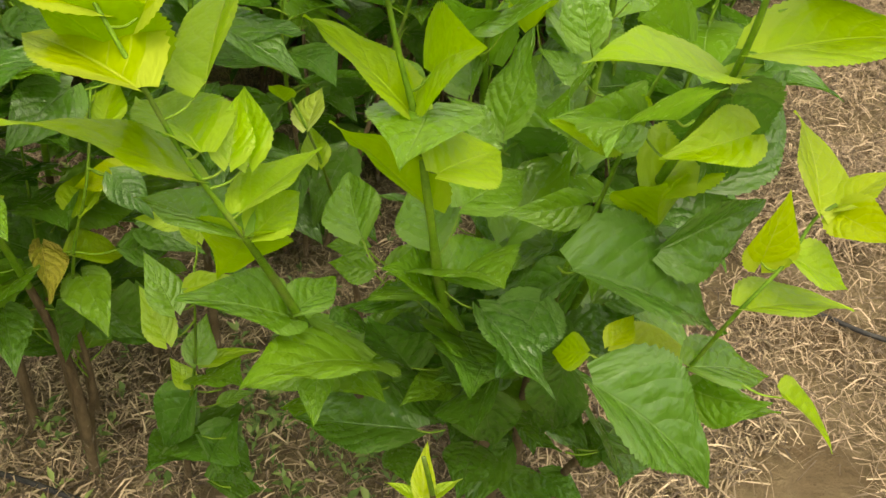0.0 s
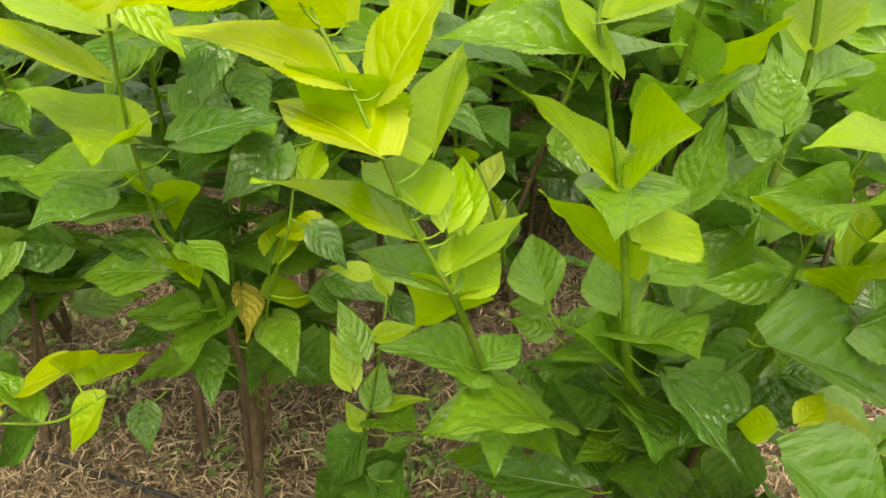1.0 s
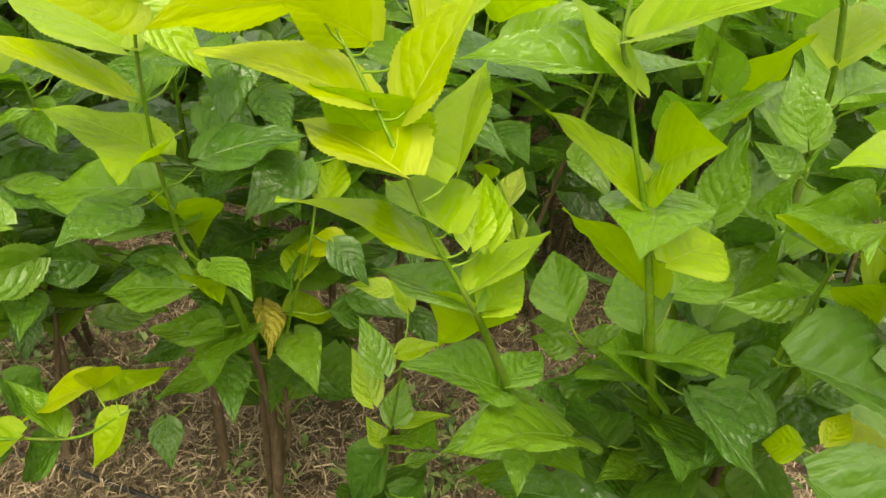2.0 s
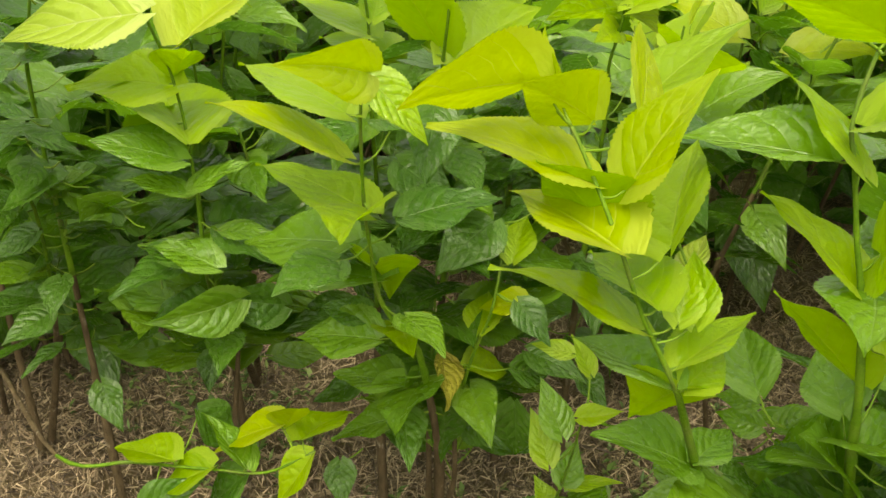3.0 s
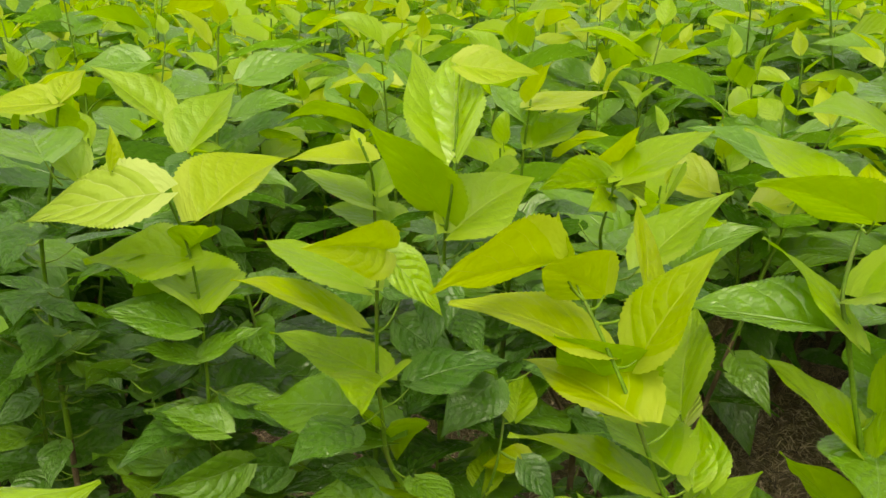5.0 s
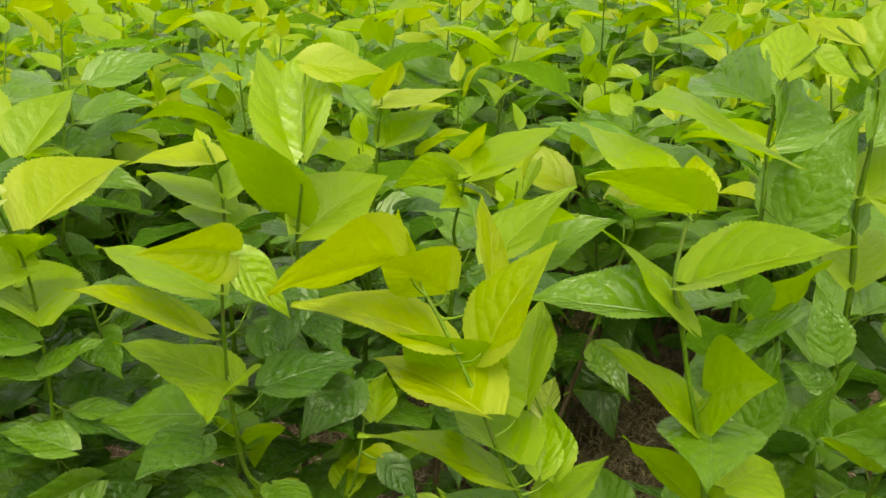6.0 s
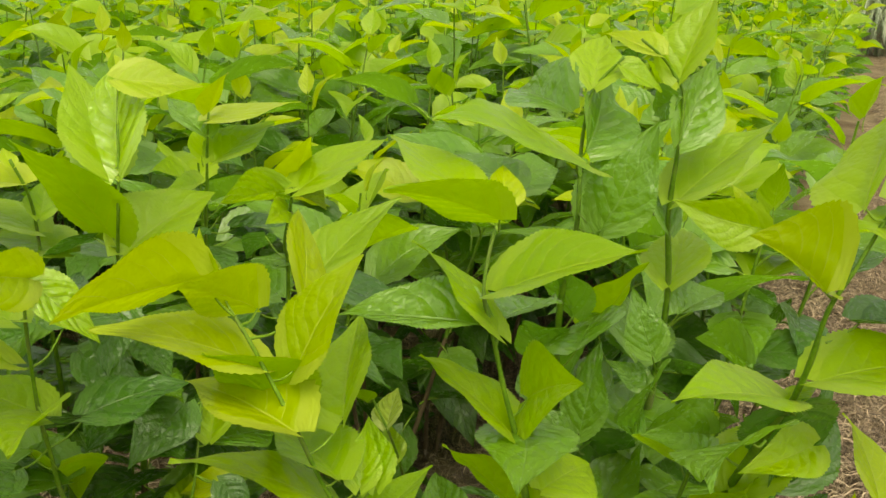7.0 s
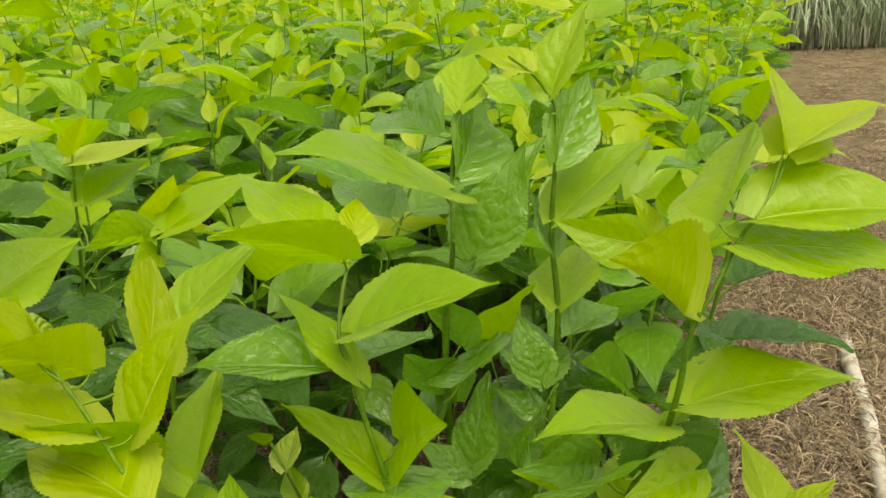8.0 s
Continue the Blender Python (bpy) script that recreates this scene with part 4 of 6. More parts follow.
leaf(bush, stalk, (-0.455, 0.697, 0.740), (-0.592, 0.718, 0.765), 0.64, -2, 0.8, 0.16)
leaf(bush, stalk, (-0.447, 0.687, 0.745), (-0.424, 0.574, 0.769), 0.66, 13, 0.4, 0.77)
leaf(bush, stalk, (-0.469, 0.752, 0.636), (-0.642, 0.789, 0.579), 0.62, -6, 0.85, 0.40)
leaf(bush, stalk, (-0.461, 0.721, 0.670), (-0.482, 0.797, 0.583), 0.69, 9, 0.5, 0.79)
leaf(bush, stalk, (-0.467, 0.789, 0.556), (-0.415, 0.702, 0.577), 0.69, 4, 0.4, 0.65)
leaf(bush, stalk, (-0.475, 0.747, 0.562), (-0.591, 0.763, 0.531), 0.65, -26, 1.1, 0.51)
leaf(bush, stalk, (-0.478, 0.805, 0.463), (-0.580, 0.824, 0.440), 0.64, -14, 1.2, 0.57)
leaf(bush, stalk, (-0.465, 0.797, 0.483), (-0.498, 0.822, 0.371), 0.63, 12, 1.0, 0.67)
leaf(bush, stalk, (-0.483, 0.823, 0.413), (-0.446, 0.752, 0.376), 0.62, -18, 1.5, 0.59)
leaf(bush, stalk, (-0.436, 0.843, 0.402), (-0.451, 0.864, 0.302), 0.61, 16, 1.5, 0.68)
leaf(bush, stalk, (-0.434, 0.664, 0.887), (-0.428, 0.654, 0.905), 0.64, 10, 0.0, 0.59)
leaf(bush, stalk, (-0.461, 0.825, 0.453), (-0.435, 0.691, 0.480), 0.65, 24, 1.2)
leaf(bush, stalk, (-0.575, 0.818, 0.309), (-0.555, 0.780, 0.260), 0.70, -3, 1.6)
leaf(bush, stalk, (-0.451, 0.745, 0.807), (-0.440, 0.866, 0.769), 0.60, 0, 1.7)
leaf(bush, stalk, (-0.442, 0.753, 0.712), (-0.355, 0.822, 0.717), 0.72, 13, 1.5)
leaf(bush, stalk, (-0.505, 0.749, 0.675), (-0.644, 0.758, 0.648), 0.77, -18, 1.1)
leaf(bush, stalk, (-0.500, 0.789, 0.618), (-0.608, 0.864, 0.643), 0.66, 11, 1.1)
leaf(bush, stalk, (-0.468, 0.816, 0.567), (-0.473, 0.941, 0.508), 0.63, -13, 1.5)
leaf(bush, stalk, (-0.502, 0.851, 0.375), (-0.591, 0.824, 0.333), 0.67, -6, 1.1)
leaf(bush, stalk, (-0.507, 0.896, 0.339), (-0.628, 0.971, 0.290), 0.60, 25, 1.3)
dress(bush, stalk, 0.56, 0.7, 914)
stalk = shoot(bush, [(-0.524, 0.998, -0.020), (-0.491, 0.965, 0.112), (-0.455, 0.925, 0.221), (-0.437, 0.886, 0.352), (-0.410, 0.864, 0.468), (-0.383, 0.872, 0.554), (-0.382, 0.921, 0.641)], 0.0052, 0.0018)
leaf(bush, stalk, (-0.414, 0.877, 0.425), (-0.360, 0.805, 0.393), 0.62, 20, 1.1, 0.64)
leaf(bush, stalk, (-0.416, 0.864, 0.463), (-0.380, 0.930, 0.421), 0.67, 28, 0.5, 0.81)
leaf(bush, stalk, (-0.444, 0.861, 0.476), (-0.418, 0.803, 0.437), 0.65, -39, 3.0, 0.68)
leaf(bush, stalk, (-0.368, 0.899, 0.601), (-0.372, 0.977, 0.627), 0.65, 0, 0.4, 0.67)
leaf(bush, stalk, (-0.344, 0.883, 0.559), (-0.407, 0.886, 0.537), 0.66, -28, 0.2, 0.65)
leaf(bush, stalk, (-0.397, 0.865, 0.516), (-0.410, 0.938, 0.534), 0.65, 1, 0.7, 0.64)
leaf(bush, stalk, (-0.358, 0.869, 0.473), (-0.321, 0.915, 0.440), 0.66, 56, 1.5, 0.62)
leaf(bush, stalk, (-0.357, 0.885, 0.412), (-0.361, 0.911, 0.305), 0.61, -1, 1.6, 0.62)
leaf(bush, stalk, (-0.499, 0.929, 0.303), (-0.551, 1.071, 0.272), 0.76, 3, 1.3)
leaf(bush, stalk, (-0.487, 0.948, 0.267), (-0.460, 1.070, 0.285), 0.73, 23, 1.3)
leaf(bush, stalk, (-0.480, 0.948, 0.652), (-0.595, 1.030, 0.601), 0.60, -4, 1.4)
leaf(bush, stalk, (-0.478, 0.947, 0.645), (-0.370, 0.836, 0.687), 0.60, 4, 1.3)
leaf(bush, stalk, (-0.481, 0.958, 0.677), (-0.582, 1.054, 0.662), 0.60, -4, 1.3)
leaf(bush, stalk, (-0.474, 0.941, 0.625), (-0.467, 0.792, 0.644), 0.60, -4, 1.5)
leaf(bush, stalk, (-0.472, 0.929, 0.592), (-0.370, 0.823, 0.618), 0.60, 4, 1.6)
leaf(bush, stalk, (-0.473, 0.922, 0.540), (-0.466, 0.787, 0.576), 0.70, -4, 1.7)
leaf(bush, stalk, (-0.472, 0.966, 0.689), (-0.470, 1.055, 0.609), 0.60, 41, 1.2)
leaf(bush, stalk, (-0.449, 0.939, 0.478), (-0.322, 1.006, 0.480), 0.79, 18, 1.2)
leaf(bush, stalk, (-0.511, 0.938, 0.436), (-0.602, 0.988, 0.394), 0.73, 18, 1.6)
leaf(bush, stalk, (-0.491, 0.961, 0.396), (-0.507, 1.079, 0.413), 0.66, 11, 1.1)
leaf(bush, stalk, (-0.463, 0.953, 0.356), (-0.368, 1.023, 0.370), 0.64, 4, 1.5)
leaf(bush, stalk, (-0.525, 0.955, 0.316), (-0.631, 1.014, 0.276), 0.67, -14, 1.4)
leaf(bush, stalk, (-0.522, 0.973, 0.277), (-0.604, 1.074, 0.241), 0.60, -11, 1.5)
leaf(bush, stalk, (-0.493, 0.989, 0.238), (-0.437, 1.135, 0.264), 0.60, 22, 1.3)
leaf(bush, stalk, (-0.439, 0.924, 0.325), (-0.373, 0.924, 0.298), 0.70, 25, 1.7)
leaf(bush, stalk, (-0.373, 0.906, 0.596), (-0.321, 1.030, 0.546), 0.71, 15, 1.2)
leaf(bush, stalk, (-0.379, 0.899, 0.522), (-0.267, 0.982, 0.555), 0.68, -19, 1.3)
leaf(bush, stalk, (-0.464, 0.908, 0.426), (-0.604, 0.940, 0.429), 0.69, -16, 1.5)
leaf(bush, stalk, (-0.459, 0.933, 0.388), (-0.551, 1.041, 0.319), 0.71, -19, 1.7)
leaf(bush, stalk, (-0.445, 0.963, 0.312), (-0.401, 1.095, 0.266), 0.70, 3, 1.5)
leaf(bush, stalk, (-0.433, 0.961, 0.275), (-0.340, 1.009, 0.238), 0.60, 11, 1.5)
leaf(bush, stalk, (-0.504, 0.969, 0.238), (-0.624, 0.998, 0.242), 0.62, -6, 1.6)
dress(bush, stalk, 0.56, 0.7, 948)
stalk = shoot(bush, [(-0.531, 1.009, 0.0), (-0.498, 0.942, 0.283), (-0.484, 0.922, 0.411), (-0.473, 0.923, 0.579), (-0.487, 0.969, 0.713)], 0.0046, 0.0015)
leaf(bush, stalk, (-0.480, 0.948, 0.652), (-0.595, 1.030, 0.601), 0.60, -4, 1.4)
leaf(bush, stalk, (-0.478, 0.947, 0.645), (-0.370, 0.836, 0.687), 0.60, 4, 1.3)
leaf(bush, stalk, (-0.481, 0.958, 0.677), (-0.582, 1.054, 0.662), 0.60, -4, 1.3)
leaf(bush, stalk, (-0.474, 0.941, 0.625), (-0.467, 0.792, 0.644), 0.60, -4, 1.5)
leaf(bush, stalk, (-0.472, 0.929, 0.592), (-0.370, 0.823, 0.618), 0.60, 4, 1.6)
leaf(bush, stalk, (-0.473, 0.922, 0.540), (-0.466, 0.787, 0.576), 0.70, -4, 1.7)
leaf(bush, stalk, (-0.477, 0.925, 0.497), (-0.388, 0.819, 0.523), 0.70, 3, 1.7)
leaf(bush, stalk, (-0.472, 0.966, 0.689), (-0.470, 1.055, 0.609), 0.60, 41, 1.2)
leaf(bush, stalk, (-0.449, 0.939, 0.478), (-0.322, 1.006, 0.480), 0.79, 18, 1.2)
leaf(bush, stalk, (-0.511, 0.938, 0.436), (-0.602, 0.988, 0.394), 0.73, 18, 1.6)
leaf(bush, stalk, (-0.491, 0.961, 0.396), (-0.507, 1.079, 0.413), 0.66, 11, 1.1)
leaf(bush, stalk, (-0.463, 0.953, 0.356), (-0.368, 1.023, 0.370), 0.64, 4, 1.5)
leaf(bush, stalk, (-0.525, 0.955, 0.316), (-0.631, 1.014, 0.276), 0.67, -14, 1.4)
leaf(bush, stalk, (-0.522, 0.973, 0.277), (-0.604, 1.074, 0.241), 0.58, -11, 1.5)
leaf(bush, stalk, (-0.493, 0.989, 0.238), (-0.437, 1.135, 0.264), 0.57, 22, 1.3)
bush = mulberry((-1.034, 1.317), "mulberry bush with a pale folded leaf near its tip")
stalk = shoot(bush, [(-1.034, 1.317, -0.020), (-0.883, 1.057, 0.288), (-0.740, 0.816, 0.539), (-0.716, 0.784, 0.670), (-0.700, 0.761, 0.770), (-0.696, 0.744, 0.843), (-0.698, 0.721, 0.906)], 0.0052, 0.0018)
leaf(bush, stalk, (-0.697, 0.715, 0.911), (-0.829, 0.653, 0.886), 0.61, -40, -1.0, 0.44)
leaf(bush, stalk, (-0.752, 0.706, 0.932), (-0.763, 0.726, 0.978), 0.60, 58, 0.1, 0.53)
leaf(bush, stalk, (-0.678, 0.742, 0.874), (-0.638, 0.883, 0.915), 0.69, 11, 0.2, 0.91)
leaf(bush, stalk, (-0.694, 0.746, 0.828), (-0.823, 0.724, 0.820), 0.63, -30, 0.6, 0.32)
leaf(bush, stalk, (-0.698, 0.749, 0.838), (-0.641, 0.702, 0.883), 0.66, -10, 0.3, 0.73)
leaf(bush, stalk, (-0.681, 0.738, 0.768), (-0.756, 0.802, 0.785), 1.13, 6, 0.5, 0.88)
leaf(bush, stalk, (-0.713, 0.761, 0.743), (-0.838, 0.762, 0.745), 0.64, -15, 1.0, 0.46)
leaf(bush, stalk, (-0.730, 0.806, 0.588), (-0.816, 0.783, 0.605), 0.60, -29, 1.2, 0.57)
leaf(bush, stalk, (-0.770, 0.854, 0.495), (-0.793, 0.899, 0.418), 0.67, 4, 1.3, 0.59)
leaf(bush, stalk, (-0.669, 0.741, 0.620), (-0.760, 0.739, 0.634), 0.60, -19, 1.2, 0.44)
leaf(bush, stalk, (-0.666, 0.772, 0.564), (-0.742, 0.682, 0.566), 0.58, -87, 1.3, 0.63)
leaf(bush, stalk, (-0.702, 0.785, 0.501), (-0.672, 0.716, 0.484), 0.67, -10, 1.6, 0.58)
leaf(bush, stalk, (-0.638, 0.821, 0.533), (-0.711, 0.756, 0.560), 0.61, -79, 1.5, 0.66)
leaf(bush, stalk, (-0.696, 0.741, 0.616), (-0.796, 0.767, 0.613), 0.62, -6, 1.5, 0.51)
leaf(bush, stalk, (-0.711, 0.760, 0.549), (-0.807, 0.769, 0.502), 0.64, -25, 1.5, 0.39)
leaf(bush, stalk, (-0.710, 0.811, 0.641), (-0.661, 0.910, 0.623), 0.64, 15, 1.5, 0.34)
leaf(bush, stalk, (-0.910, 0.782, 0.679), (-1.006, 0.749, 0.624), 0.63, -18, 1.5, 0.43)
leaf(bush, stalk, (-0.697, 0.741, 0.748), (-0.783, 0.689, 0.778), 0.60, -21, 1.1)
leaf(bush, stalk, (-0.698, 0.746, 0.707), (-0.764, 0.710, 0.726), 0.60, -8, 1.2)
leaf(bush, stalk, (-0.697, 0.748, 0.710), (-0.635, 0.791, 0.738), 0.60, 11, 1.1)
leaf(bush, stalk, (-0.717, 0.780, 0.617), (-0.677, 0.814, 0.642), 0.80, 11, 1.3)
leaf(bush, stalk, (-0.683, 0.780, 0.647), (-0.618, 0.804, 0.636), 0.60, 10, 1.3)
leaf(bush, stalk, (-0.735, 0.775, 0.685), (-0.858, 0.838, 0.627), 0.64, -8, 1.3)
leaf(bush, stalk, (-0.758, 0.851, 0.536), (-0.804, 0.965, 0.544), 0.76, -19, 1.2)
leaf(bush, stalk, (-0.742, 0.864, 0.505), (-0.659, 0.967, 0.431), 0.73, -16, 1.1)
leaf(bush, stalk, (-0.812, 0.859, 0.474), (-0.964, 0.846, 0.480), 0.74, 5, 1.1)
leaf(bush, stalk, (-0.833, 0.927, 0.412), (-0.923, 1.008, 0.354), 0.69, -15, 1.2)
leaf(bush, stalk, (-0.834, 0.955, 0.381), (-0.873, 1.076, 0.297), 0.77, 22, 1.3)
leaf(bush, stalk, (-0.826, 0.983, 0.351), (-0.773, 1.114, 0.337), 0.79, 9, 1.2)
leaf(bush, stalk, (-0.827, 0.998, 0.321), (-0.725, 1.089, 0.295), 0.73, -25, 1.5)
leaf(bush, stalk, (-0.901, 0.994, 0.291), (-1.032, 0.979, 0.267), 0.67, -15, 1.4)
leaf(bush, stalk, (-0.900, 1.051, 0.261), (-0.976, 1.168, 0.236), 0.66, 3, 1.7)
leaf(bush, stalk, (-0.815, 0.940, 0.423), (-0.950, 0.929, 0.423), 0.66, 7, 1.2)
leaf(bush, stalk, (-0.821, 0.982, 0.389), (-0.919, 1.061, 0.395), 0.60, 20, 1.5)
leaf(bush, stalk, (-0.810, 1.016, 0.359), (-0.814, 1.145, 0.321), 0.70, -14, 1.0)
leaf(bush, stalk, (-0.795, 1.026, 0.329), (-0.707, 1.090, 0.337), 0.66, -15, 1.1)
leaf(bush, stalk, (-0.869, 1.041, 0.299), (-0.969, 1.080, 0.270), 0.60, -19, 1.1)
leaf(bush, stalk, (-0.865, 1.078, 0.269), (-0.902, 1.156, 0.215), 0.66, -5, 1.5)
leaf(bush, stalk, (-0.846, 1.101, 0.239), (-0.772, 1.198, 0.207), 0.60, 23, 1.2)
leaf(bush, stalk, (-0.757, 0.743, 0.828), (-0.880, 0.764, 0.765), 0.64, -19, 1.0)
leaf(bush, stalk, (-0.762, 0.765, 0.790), (-0.867, 0.860, 0.735), 0.67, 22, 1.2)
leaf(bush, stalk, (-0.747, 0.782, 0.751), (-0.732, 0.924, 0.695), 0.71, -8, 1.1)
leaf(bush, stalk, (-0.810, 0.768, 0.678), (-0.896, 0.779, 0.622), 0.71, 20, 1.1)
leaf(bush, stalk, (-0.828, 0.787, 0.643), (-0.959, 0.859, 0.613), 0.78, 22, 1.0)
leaf(bush, stalk, (-0.821, 0.812, 0.607), (-0.849, 0.971, 0.594), 0.60, -10, 1.6)
leaf(bush, stalk, (-0.807, 0.807, 0.572), (-0.716, 0.881, 0.539), 0.72, 21, 1.1)
leaf(bush, stalk, (-0.894, 0.844, 0.468), (-0.942, 0.982, 0.456), 0.65, -1, 1.1)
leaf(bush, stalk, (-0.886, 0.867, 0.440), (-0.860, 0.972, 0.367), 0.74, 9, 1.1)
leaf(bush, stalk, (-0.950, 0.934, 0.356), (-1.059, 0.983, 0.288), 0.60, -21, 1.5)
leaf(bush, stalk, (-0.938, 0.977, 0.328), (-0.956, 1.068, 0.269), 0.71, 4, 1.0)
leaf(bush, stalk, (-0.919, 1.000, 0.300), (-0.842, 1.081, 0.326), 0.69, -4, 1.5)
leaf(bush, stalk, (-0.987, 0.998, 0.272), (-1.120, 0.978, 0.283), 0.60, -16, 1.1)
leaf(bush, stalk, (-0.992, 1.041, 0.244), (-1.075, 1.070, 0.194), 0.79, -15, 1.6)
dress(bush, stalk, 0.5, 0.7, 320)
stalk = shoot(bush, [(-1.052, 1.347, -0.020), (-0.914, 1.148, 0.263), (-0.775, 0.958, 0.494), (-0.754, 0.945, 0.586), (-0.687, 0.854, 0.693), (-0.681, 0.833, 0.754)], 0.0052, 0.0018)
leaf(bush, stalk, (-0.688, 0.851, 0.709), (-0.629, 0.796, 0.681), 0.64, 26, 1.2, 0.54)
leaf(bush, stalk, (-0.738, 0.926, 0.605), (-0.702, 1.012, 0.575), 0.63, 27, 1.3, 0.53)
leaf(bush, stalk, (-0.677, 0.885, 0.739), (-0.778, 0.957, 0.699), 0.60, -5, 1.2)
leaf(bush, stalk, (-0.691, 0.888, 0.704), (-0.646, 0.914, 0.719), 0.70, 11, 1.4)
leaf(bush, stalk, (-0.735, 0.907, 0.555), (-0.676, 0.930, 0.549), 0.60, 10, 1.5)
leaf(bush, stalk, (-0.688, 0.882, 0.746), (-0.694, 1.000, 0.724), 0.60, 5, 1.1)
leaf(bush, stalk, (-0.697, 0.925, 0.681), (-0.677, 1.063, 0.693), 0.60, -7, 1.2)
leaf(bush, stalk, (-0.687, 0.907, 0.612), (-0.537, 0.961, 0.590), 0.63, 19, 1.5)
leaf(bush, stalk, (-0.771, 0.936, 0.536), (-0.877, 1.024, 0.556), 0.78, 11, 1.5)
leaf(bush, stalk, (-0.757, 0.959, 0.498), (-0.759, 1.119, 0.513), 0.77, -3, 1.5)
leaf(bush, stalk, (-0.748, 0.956, 0.461), (-0.687, 1.022, 0.410), 0.60, -15, 1.1)
dress(bush, stalk, 0.5, 0.7, 333)
bush = mulberry((-0.631, 1.054), "slender mulberry bush with small light leaves at its tip")
stalk = shoot(bush, [(-0.631, 1.054, -0.020), (-0.615, 1.030, 0.328), (-0.578, 0.977, 0.612), (-0.544, 0.903, 0.771), (-0.537, 0.892, 0.854), (-0.529, 0.869, 0.906), (-0.538, 0.858, 0.947)], 0.0052, 0.0018)
leaf(bush, stalk, (-0.529, 0.866, 0.919), (-0.639, 0.865, 0.913), 0.63, -14, 0.15, 0.45)
leaf(bush, stalk, (-0.534, 0.889, 0.860), (-0.655, 0.914, 0.893), 0.63, -2, 0.6, 0.22)
leaf(bush, stalk, (-0.511, 0.904, 0.831), (-0.626, 0.936, 0.840), 0.63, -12, 0.6, 0.33)
leaf(bush, stalk, (-0.537, 0.859, 0.939), (-0.554, 0.876, 0.956), 0.63, -5, 0.1, 0.59)
leaf(bush, stalk, (-0.528, 0.882, 0.877), (-0.541, 0.934, 0.909), 0.64, 16, 0.5, 0.62)
leaf(bush, stalk, (-0.548, 0.936, 0.777), (-0.590, 0.875, 0.687), 0.70, -12, 1.2)
leaf(bush, stalk, (-0.576, 0.929, 0.828), (-0.713, 0.961, 0.766), 0.70, 7, 1.5)
leaf(bush, stalk, (-0.581, 0.968, 0.762), (-0.685, 1.051, 0.720), 0.66, -19, 1.6)
leaf(bush, stalk, (-0.569, 0.995, 0.724), (-0.594, 1.105, 0.736), 0.68, -2, 1.5)
leaf(bush, stalk, (-0.542, 0.998, 0.687), (-0.447, 1.080, 0.647), 0.60, 3, 1.5)
leaf(bush, stalk, (-0.609, 0.991, 0.649), (-0.748, 1.003, 0.643), 0.60, -7, 1.7)
leaf(bush, stalk, (-0.606, 1.022, 0.610), (-0.664, 1.107, 0.585), 0.60, -17, 1.7)
leaf(bush, stalk, (-0.600, 1.035, 0.571), (-0.607, 1.197, 0.596), 0.70, 22, 1.4)
leaf(bush, stalk, (-0.586, 1.032, 0.532), (-0.479, 1.144, 0.566), 0.79, -1, 1.5)
leaf(bush, stalk, (-0.655, 1.013, 0.493), (-0.810, 1.014, 0.534), 0.62, 22, 1.1)
leaf(bush, stalk, (-0.650, 1.050, 0.454), (-0.707, 1.155, 0.456), 0.68, 7, 1.0)
leaf(bush, stalk, (-0.644, 1.058, 0.415), (-0.638, 1.177, 0.369), 0.64, 12, 1.5)
leaf(bush, stalk, (-0.635, 1.068, 0.387), (-0.549, 1.127, 0.328), 0.65, -21, 1.1)
leaf(bush, stalk, (-0.708, 1.073, 0.360), (-0.871, 1.061, 0.360), 0.79, 19, 1.3)
dress(bush, stalk, 0.3, 0.8, 355)
bush = mulberry((-0.544, 1.083), "mulberry bush with broad upright pleated leaves")
stalk = shoot(bush, [(-0.544, 1.083, -0.020), (-0.525, 1.058, 0.350), (-0.484, 1.001, 0.652), (-0.470, 0.948, 0.737), (-0.452, 0.895, 0.821), (-0.432, 0.862, 0.891), (-0.429, 0.867, 0.931), (-0.428, 0.875, 0.981)], 0.0052, 0.0018)
leaf(bush, stalk, (-0.428, 0.864, 0.932), (-0.459, 0.968, 1.032), 0.66, -26, -2.0, 0.74)
leaf(bush, stalk, (-0.438, 0.864, 0.936), (-0.504, 0.943, 1.039), 0.60, 14, 0.4, 0.09)
leaf(bush, stalk, (-0.449, 0.886, 0.853), (-0.512, 0.807, 0.980), 0.62, 21, 0.6, 0.19)
leaf(bush, stalk, (-0.442, 0.886, 0.836), (-0.368, 1.003, 0.879), 0.69, 29, 0.6, 0.64)
leaf(bush, stalk, (-0.430, 0.889, 1.026), (-0.346, 0.923, 1.013), 0.59, 47, 0.1, 0.39)
leaf(bush, stalk, (-0.477, 0.970, 0.742), (-0.584, 1.088, 0.726), 0.60, -3, 1.2)
leaf(bush, stalk, (-0.484, 0.984, 0.706), (-0.430, 0.995, 0.690), 0.60, 11, 1.4)
leaf(bush, stalk, (-0.492, 0.975, 0.806), (-0.554, 1.058, 0.813), 0.76, -6, 1.7)
leaf(bush, stalk, (-0.482, 1.028, 0.691), (-0.456, 1.149, 0.635), 0.77, -3, 1.6)
leaf(bush, stalk, (-0.472, 1.040, 0.655), (-0.390, 1.120, 0.620), 0.68, -5, 1.3)
leaf(bush, stalk, (-0.538, 1.037, 0.626), (-0.672, 1.015, 0.647), 0.60, -14, 1.3)
leaf(bush, stalk, (-0.539, 1.084, 0.597), (-0.621, 1.128, 0.548), 0.63, -11, 1.0)
